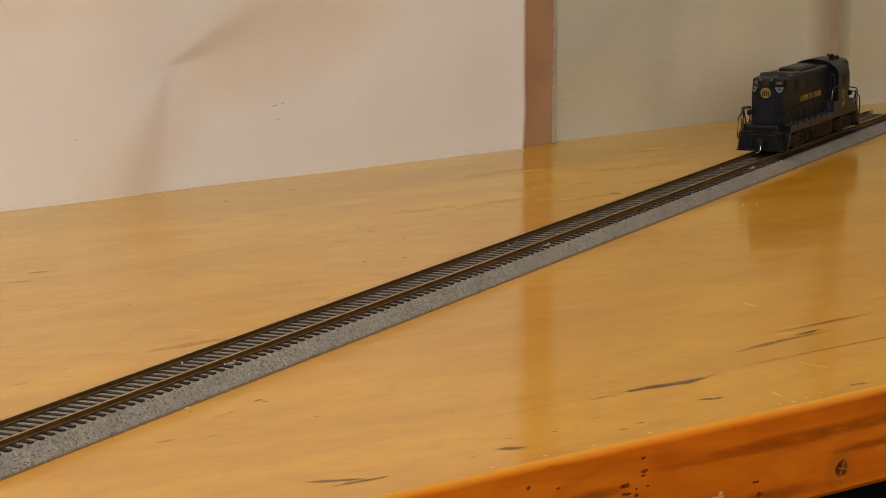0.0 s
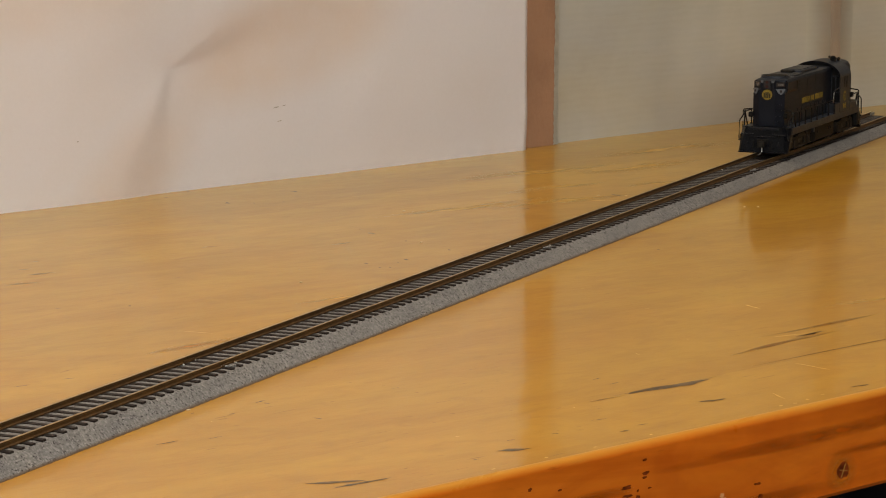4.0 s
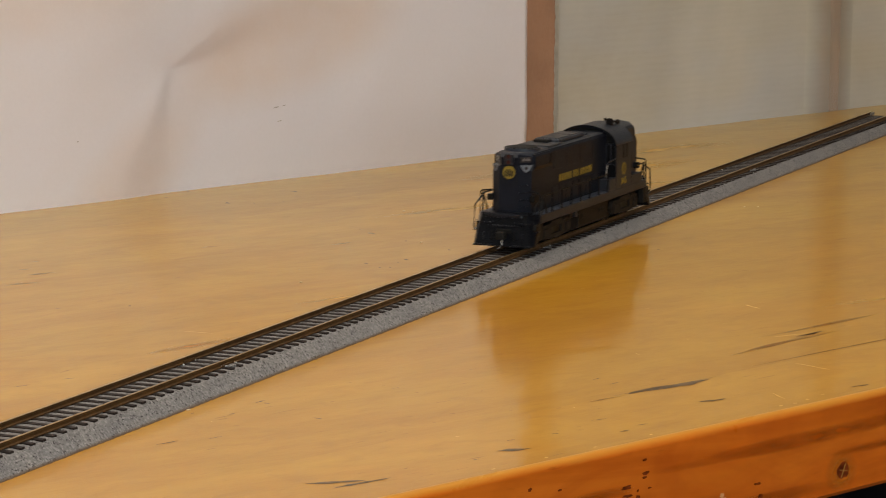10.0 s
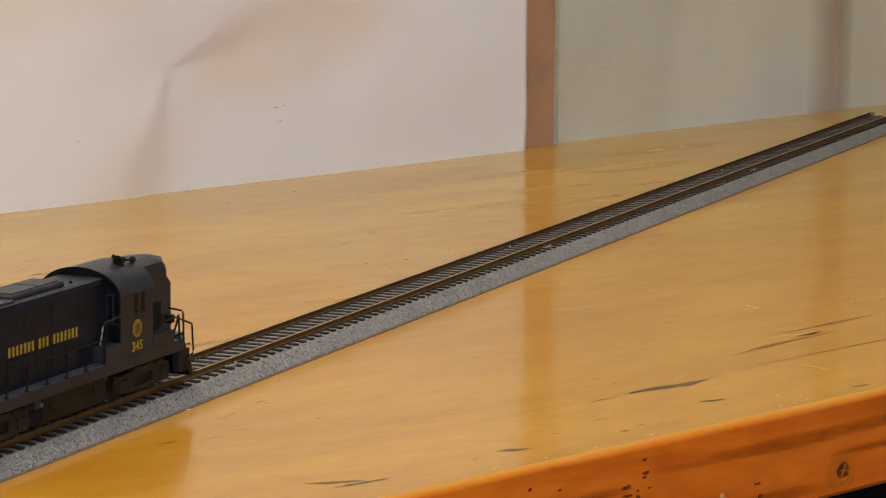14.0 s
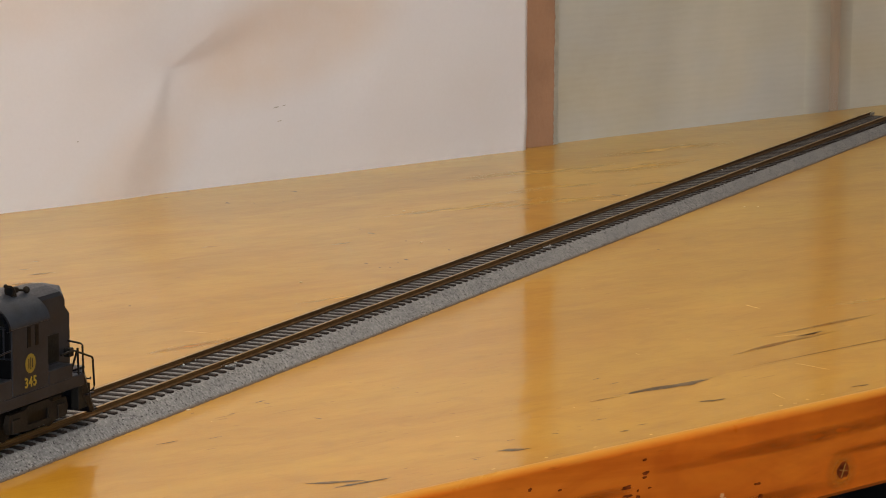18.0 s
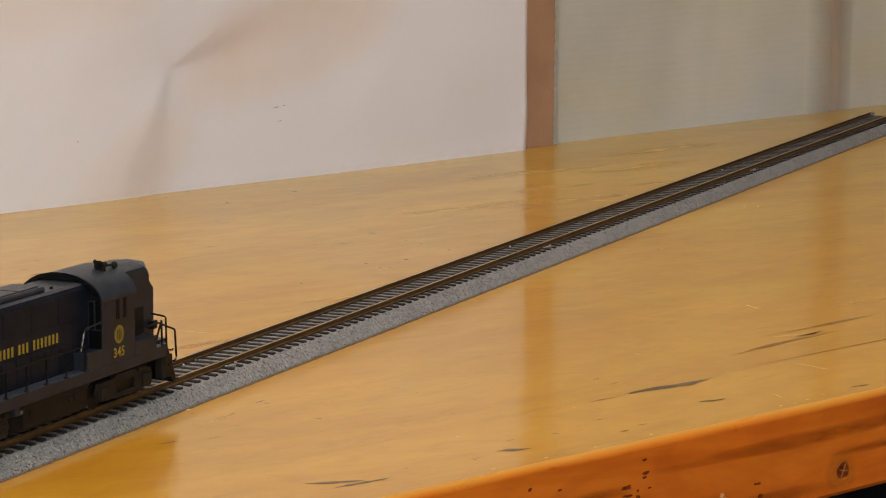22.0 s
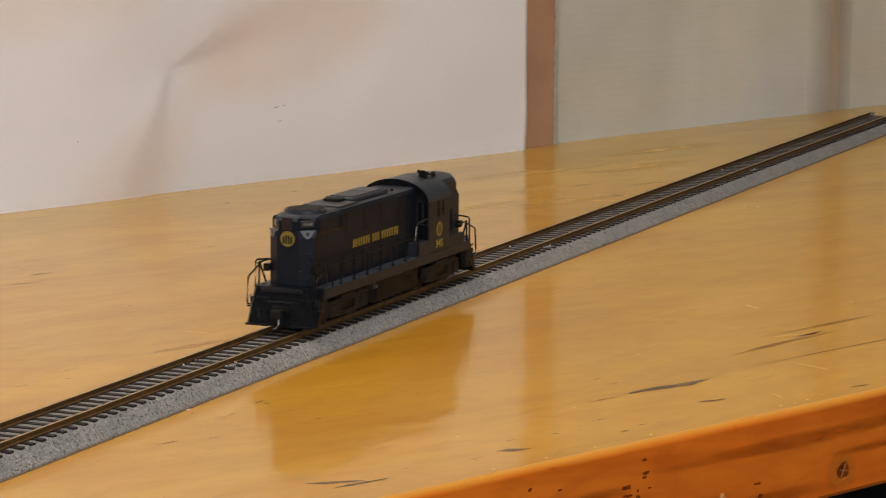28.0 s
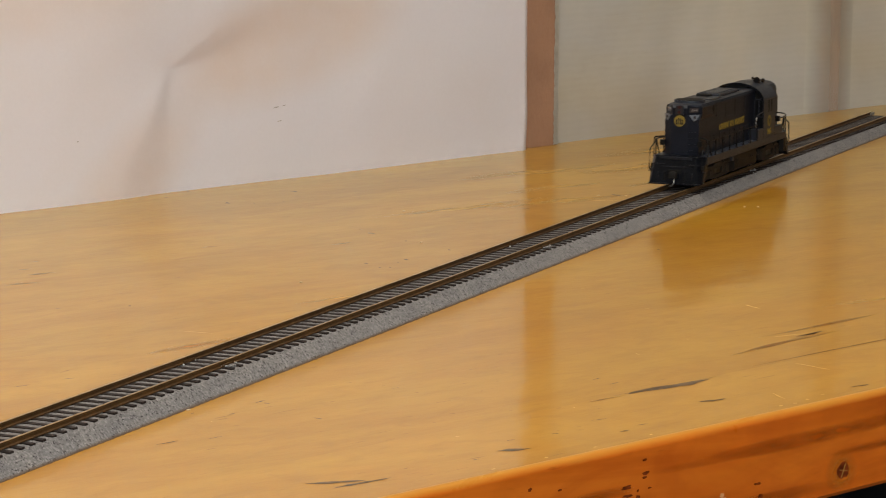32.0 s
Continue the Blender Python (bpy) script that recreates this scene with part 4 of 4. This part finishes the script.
# the long hood's radiator section and doors
part("radiator_section", extrude_profile([(-11.7, 43.2), (-10.9, 41.0), (10.9, 41.0), (11.7, 43.2), (11.7, 48.6), (10.9, 49.8), (-10.9, 49.8), (-11.7, 48.6)], 14.8, 39.6), NAVY, long_hood, "raised radiator block with a sloping underside")
for y in (-11.65, 11.65):
    part("radiator_grille", boxes((36.4, 39.0, y - 0.25, y + 0.25, 42.6, 48.4), bev=0.1), VOID, long_hood)
for k in range(8):
    x = 41 + k * 10.3
    for y in (-11.05, 11.05):
        part("hood_panel", boxes((x, x + 9.4, y - 0.22, y + 0.22, 19.5, 29.4), bev=0.12), NAVY, long_hood)
for k in range(4):
    x = 44 + k * 19.5
    for y in (-11.05, 11.05):
        part("access_panel", boxes((x, x + 17.5, y - 0.08, y + 0.08, 38.5, 48.0), bev=0.05), NAVY, long_hood)
part("fan_ring", cyl((25, 0, 50.9), "z", 9.6, 1.5, 40), ROOFLIT, long_hood, "round radiator fan housing")
part("fan_grille", cyl((25, 0, 52.35), "z", 8.6, 0.25, 40), GRIME, long_hood)
part("roof_plate", boxes((41, 60, -9.2, 9.2, 50.8, 51.7), bev=0.2), HATCHLIT, long_hood)
part("stack", boxes((54, 60.2, -3, 5.5, 51.6, 53.0), bev=0.3), GRIME, long_hood, "dark exhaust opening")
part("roof_hatch", boxes((60.5, 99, -7.6, 7.6, 50.8, 53.0), bev=0.6), ROOFLIT, long_hood, "raised dynamic brake hatch")
part("hatch_grille", boxes((63, 82, -5.8, 5.8, 52.9, 53.4), bev=0.15), HATCHLIT, long_hood)
part("hatch_lid", boxes((83, 97, -5.8, 5.8, 52.9, 53.45), bev=0.15), HATCHLIT, long_hood)
for y in (-6, 6):
    part("lifting_lug", cyl((106, y, 50.8), "z", 0.7, 1.0, 8), NAVY, long_hood)

# the front face: headlight, badge, number boards
part("headlight_housing", boxes((5.6, 6.6, -2.6, 2.6, 44.6, 50.6), bev=0.3), CABPAINT, long_hood)
for z in (46.3, 49.2):
    part("headlight", cyl((5.3, 0, z), "x", 1.0, 0.6, 16), LENS, long_hood, "small red-brown headlight lens")
badge = part("badge", cyl((6.05, 0, 40.8), "x", 3.5, 0.4, 32), EMBLEM, long_hood, "round yellow front emblem with dark bars")
for y in (-1.95, -0.65, 0.65, 1.95):
    part("emblem_bar", boxes((5.95, 6.1, y - 0.42, y + 0.42, 38.6, 42.8 - abs(y) * 0.5)), NAVY, badge)
for z in (22.5, 26.3, 30.1, 33.9):
    part("grab_rung", tube([(9.6, -9.2, z), (8.2, -9.4, z), (6.0, -6.6, z), (7.0, -6.2, z)], 0.3, 6), GLOSS, long_hood)

# the horn cluster on the cab roof: a stand, one short wide trumpet, two small ones on a cross arm
horn = part("horn_stand", cyl((142.0, -7.6, 52.4), "z", 1.5, 2.2, 14, 0.9), BROWNBLACK, loco, "brown air horns on a stand")
bm = bmesh.new()
cyl_into(bm, (139.4, -7.6, 54.9), "x", 2.3, 1.7, 1.6, 20)
cyl_into(bm, (141.0, -7.6, 54.9), "x", 1.6, 1.1, 3.2, 16)
part("horn_bell", bm, BROWNBLACK, horn)
part("horn_mouth", cyl((139.3, -7.6, 54.9), "x", 1.5, 0.2, 18), VOID, horn)
part("cross_arm", tube([(143.2, -4.0, 55.9), (143.6, -5.5, 55.4), (145, -8, 54.6), (149, -8.8, 54.2)], 0.42, 8), BROWNBLACK, horn)
for c, r in (((149.2, -8.8, 54.2), 1.4), ((142.9, -3.8, 56.0), 0.9)):
    bm = bmesh.new()
    bmesh.ops.create_uvsphere(bm, u_segments=14, v_segments=8, radius=r / 1000, matrix=Matrix.Translation(Vector(c) / 1000) @ Matrix.Diagonal((0.8, 1, 1, 1)))
    part("small_horn", bm, BROWNBLACK, horn, smooth=True)

# lettering on both sides: one bar a letter for the name, the running number in figures
WORDS = (7, 3, 7)
x = 51.7
step = (103.0 - 51.7) / (sum(WORDS) + 2 * 0.8)
for w in WORDS:
    for k in range(w):
        for sy in (-1, 1):
            slab = boxes((x + 0.35, x + step - 1.0, sy * 11.0 - 0.06 if sy < 0 else 11.0, sy * 11.0 if sy < 0 else 11.06, 31.2, 35.0))
            part("letter_bar", slab, YELLOW, long_hood)
        x += step
    x += step * 0.8


def figures(body, size, m, parent):
    c = bpy.data.curves.new("running_number", "FONT")
    c.body, c.size, c.align_x, c.extrude, c.space_character = body, size, "CENTER", 0.00005, 1.15
    c.offset = 0.00012
    tmp = new("t", c)
    me = bpy.data.meshes.new_from_object(tmp.evaluated_get(bpy.context.evaluated_depsgraph_get()))
    bpy.data.objects.remove(tmp)
    me.materials.append(YELLOW)
    ob = new("running_number", me)
    ob.parent, ob.matrix_basis = parent, m
    return ob


figures("345", 0.0052, Matrix.Translation((0.1370, -0.01756, 0.0205)) @ Matrix.Rotation(math.pi / 2, 4, "X"), cab)
figures("345", 0.0052, Matrix.Translation((0.1370, 0.01756, 0.0205)) @ Matrix.Rotation(math.pi, 4, "Z") @ Matrix.Rotation(math.pi / 2, 4, "X"), cab)
for sy in (-1, 1):
    e = part("emblem", cyl((137.1, sy * 17.5 - 0.1, 29.2), "y", 3.6, 0.2, 32), EMBLEM, cab, "round yellow side emblem with dark bars")
    for dx in (-1.3, 0, 1.3):
        part("emblem_bar", boxes((137.1 + dx - 0.3, 137.1 + dx + 0.3, sy * 17.5 - 0.16, sy * 17.5 + 0.16, 26.9 + abs(dx) * 0.4, 31.4 - abs(dx) * 0.3)), CABPAINT, e)

# handrails: stanchions along the walkway, a rail through their tops, end rails and steps
for sy in (-1, 1):
    for k in range(7):
        xx = 26.5 + 14.3 * k
        part("stanchion", tube([(xx, sy * 16.9, 18), (xx, sy * 16.9, 28.6)], 0.42, 6), WIRE, loco)
        part("stanchion_foot", boxes((xx - 0.9, xx + 0.9, sy * 16.9 - 0.7, sy * 16.9 + 0.7, 18.1, 19.3), bev=0.2), GLOSS, loco)
    part("handrail", tube([(10, sy * 16.9, 28.2), (14, sy * 16.9, 28.4), (112.4, sy * 16.9, 28.6)], 0.36, 6), WIRE, loco)
    part("arm_rail", tube([(111.2, sy * 17.0, 34.0), (113, sy * 17.0, 35.2), (124, sy * 17.2, 36)], 0.35, 6), CABPAINT, loco)
    part("grab_rail", tube([(109, sy * 16.9, 27), (111.2, sy * 17.0, 34.0)], 0.32, 6), STEEL, loco, "bright bare-metal grab rail")
    for out, d in ((0.0, 1), (184.0, -1)):
        def at(x, y, z):
            return (out + d * x, sy * y, z)
        part("end_rail", tube([at(24, 16.9, 28.2), at(15.6, 17, 28.5), at(14.0, 17, 28.2), at(1.4, 17, 23.7), at(0.7, 17, 22.8), at(-0.3, 17, 12.4), at(0.2, 17, 11.2), at(2.3, 17, 10.7)], 0.42, 8), WIRE, loco, "bent brown-black end handrail")
        part("end_rail", tube([at(7.8, 17, 18), at(8.3, 17, 29.4), at(8.6, 16.4, 30.1), at(9.0, 11, 30.8)], 0.42, 8), WIRE, loco, "bent brown-black end handrail")
        part("end_post", tube([at(11.4, 17, 18), at(12.0, 17, 29.0)], 0.45, 8), WIRE, loco)
        part("end_brace", tube([at(12.6, 17, 27.6), at(18.6, 17, 18.2)], 0.48, 6), WIRE, loco)
        xa, xb = sorted((out + d * 8.8, out + d * 12.2))
        part("mu_box", boxes((xa, xb, min(sy * 10.8, sy * 13.6), max(sy * 10.8, sy * 13.6), 25.0, 28.4), bev=0.3), WIRE, loco)
        part("step_tread", boxes((min(out + d * 1.5, out + d * 7), max(out + d * 1.5, out + d * 7), min(sy * 16.2, sy * 18.2), max(sy * 16.2, sy * 18.2), 9.6, 10.2), bev=0.12), GLOSS, loco)

# fuel tank and underframe
part("fuel_tank", extrude_profile([(-16.4, 14.5), (16.4, 14.5), (16.4, 5.0), (14.5, 3.2), (-14.5, 3.2), (-16.4, 5.0)], 68, 114, bev=0.4), BROWNBLACK, loco, "dusty brown-black fuel tank")
for y in (-16.2, 16.2):
    part("sill_bracket", boxes((61, 64.6, y - 0.9, y + 0.9, 10.8, 14.3), bev=0.25), CABPAINT, loco)
    part("tank_valve", cyl((65.6, y * 0.93, 11.2), "x", 1.05, 2.2, 12), LAMPGREY, loco, "small grey valve beside the tank")
part("air_tank", cyl((56, -13.6, 12.0), "x", 2.1, 12, 14), BROWNBLACK, loco)
part("underframe", boxes((10, 176, -9, 9, 9.5, 15.2), bev=0.3), GRIME, loco)
for x in (100, 104, 72):
    part("tank_fitting", boxes((x, x + 2, -17.0, -16.3, 9, 11), bev=0.2), BROWNBLACK, loco)

WHEEL = 5.8
wheelsets = []


def truck(xc):
    t = new("truck")
    t.parent, t.matrix_basis = loco, pose(xc / 1000, 0, 0)
    for sy in (-1, 1):
        ya, yb = sorted((sy * 13.2, sy * 15.2))
        bm = extrude_profile([(-21.5, 7.6), (-20, 11.2), (-9, 11.4), (-7, 12.6), (7, 12.6), (9, 11.4), (20, 11.2), (21.5, 7.6), (20.5, 4.2), (7.4, 3.4), (7.4, 9.4), (-7.4, 9.4), (-7.4, 3.4), (-20.5, 4.2)], ya, yb, axis="y")
        box_into(bm, -0.0078, 0.0078, ya / 1000, yb / 1000, 0.0033, 0.0054)
        sf = part("side_frame", bm, TRUCKDUST, t, "dusty brown-grey truck side frame")
        yc, yd = sorted((sy * 13.4, sy * 14.4))
        part("frame_window", boxes((-7.35, 7.35, yc, yd, 5.0, 9.7)), VOID, sf)
        for dx in (-16.3, 16.3):
            part("journal_box", boxes((dx - 2.8, dx + 2.8, min(sy * 15.1, sy * 15.9), max(sy * 15.1, sy * 15.9), 4.0, 9.4), bev=0.3), TRUCKDUST, sf)
        part("brake_cylinder", cyl((9.5, sy * 14.8, 12.0), "x", 1.2, 6, 10), BROWNBLACK, sf)
    part("bolster", boxes((-4, 4, -13, 13, 7, 10.5), bev=0.4), GRIME, t)
    for dx in (-16.3, 16.3):
        bm = bmesh.new()
        for sy in (-1, 1):
            cyl_into(bm, (0, sy * 8.6 - 1.3, 0), "y", WHEEL, WHEEL - 0.2, 2.6, 28)
            cyl_into(bm, (0, sy * 7.0 - 0.4, 0), "y", WHEEL + 0.7, WHEEL + 0.7, 0.8, 28)
            for k in range(5):
                a = 2 * math.pi * k / 5
                cyl_into(bm, (3.4 * math.cos(a), sy * 9.9 - 0.15, 3.4 * math.sin(a)), "y", 0.7, 0.7, 0.3, 8)
        cyl_into(bm, (0, -12, 0), "y", 1.0, 1.0, 24, 10)
        for f in bm.faces:
            c = f.calc_center_median()
            f.normal_update()
            f.material_index = 1 if math.hypot(c.x, c.z) * 1000 > WHEEL * 0.9 and abs(f.normal.y) < 0.4 else 0
        ws = part("wheelset", bm, (BROWNBLACK, STEEL), t, "dark wheels with bright treads on an axle")
        ws.matrix_basis = pose(dx / 1000, 0, WHEEL / 1000)
        wheelsets.append((ws, dx))
    return t


truck(38)
truck(146)

# ---- what moves ----
STOP = 189.1   # from the ruler mark to the front of the engine
RUN = [(0.0, 1096.5), (5.2, 1096.5), (5.5, 1092.5), (6.0, 1070), (6.5, 1037.5), (7.0, 1000), (7.5, 958.7), (8.0, 919.5), (8.5, 871.5), (9.0, 806.5), (9.5, 728), (10.0, 634.8),
       (10.5, 534.3), (11.0, 431.7), (11.5, 338), (12.0, 258), (12.5, 194), (13.0, 143.4), (13.5, 102.4), (14.0, 71.8), (14.5, 50), (15.0, 29.5), (15.5, 11),
       (16.0, -3.8), (16.4, -8.5), (19.6, -8.5)]
BACK = [(20.0, -4.5), (20.5, 9.2), (21.0, 25), (21.5, 41.5), (22.0, 57.3), (22.5, 71.2), (23.0, 84.5), (23.5, 97.6), (24.0, 110), (24.5, 124.2), (25.0, 145.3), (25.5, 171.8),
        (26.0, 203), (26.5, 237.5), (27.0, 277), (27.5, 320.7), (28.0, 371.1), (28.5, 424.8), (29.0, 475), (29.5, 531.1), (30.0, 592.2), (30.5, 664.5), (31.0, 745.3), (31.5, 831), (32.0, 914.5)]


def motions():
    rows = RUN + BACK
    walk(loco, [(t, pose((m - STOP) / 1000, 0, RAIL / 1000)) for t, m in rows])
    ts, ms = np.array([r[0] for r in rows]), np.array([r[1] for r in rows])
    for ws, dx in wheelsets:
        keys, last = [], None
        for k in range(0, 961):
            m = float(np.interp(k / 30, ts, ms))
            if last is None or abs(m - last) > 0.01 or k in (156, 492, 588, 960):
                keys.append((k / 30, pose(dx / 1000, 0, WHEEL / 1000, 0, math.degrees((m - 1096.5) / WHEEL), 0)))
            last = m
        walk(ws, keys)


motions()
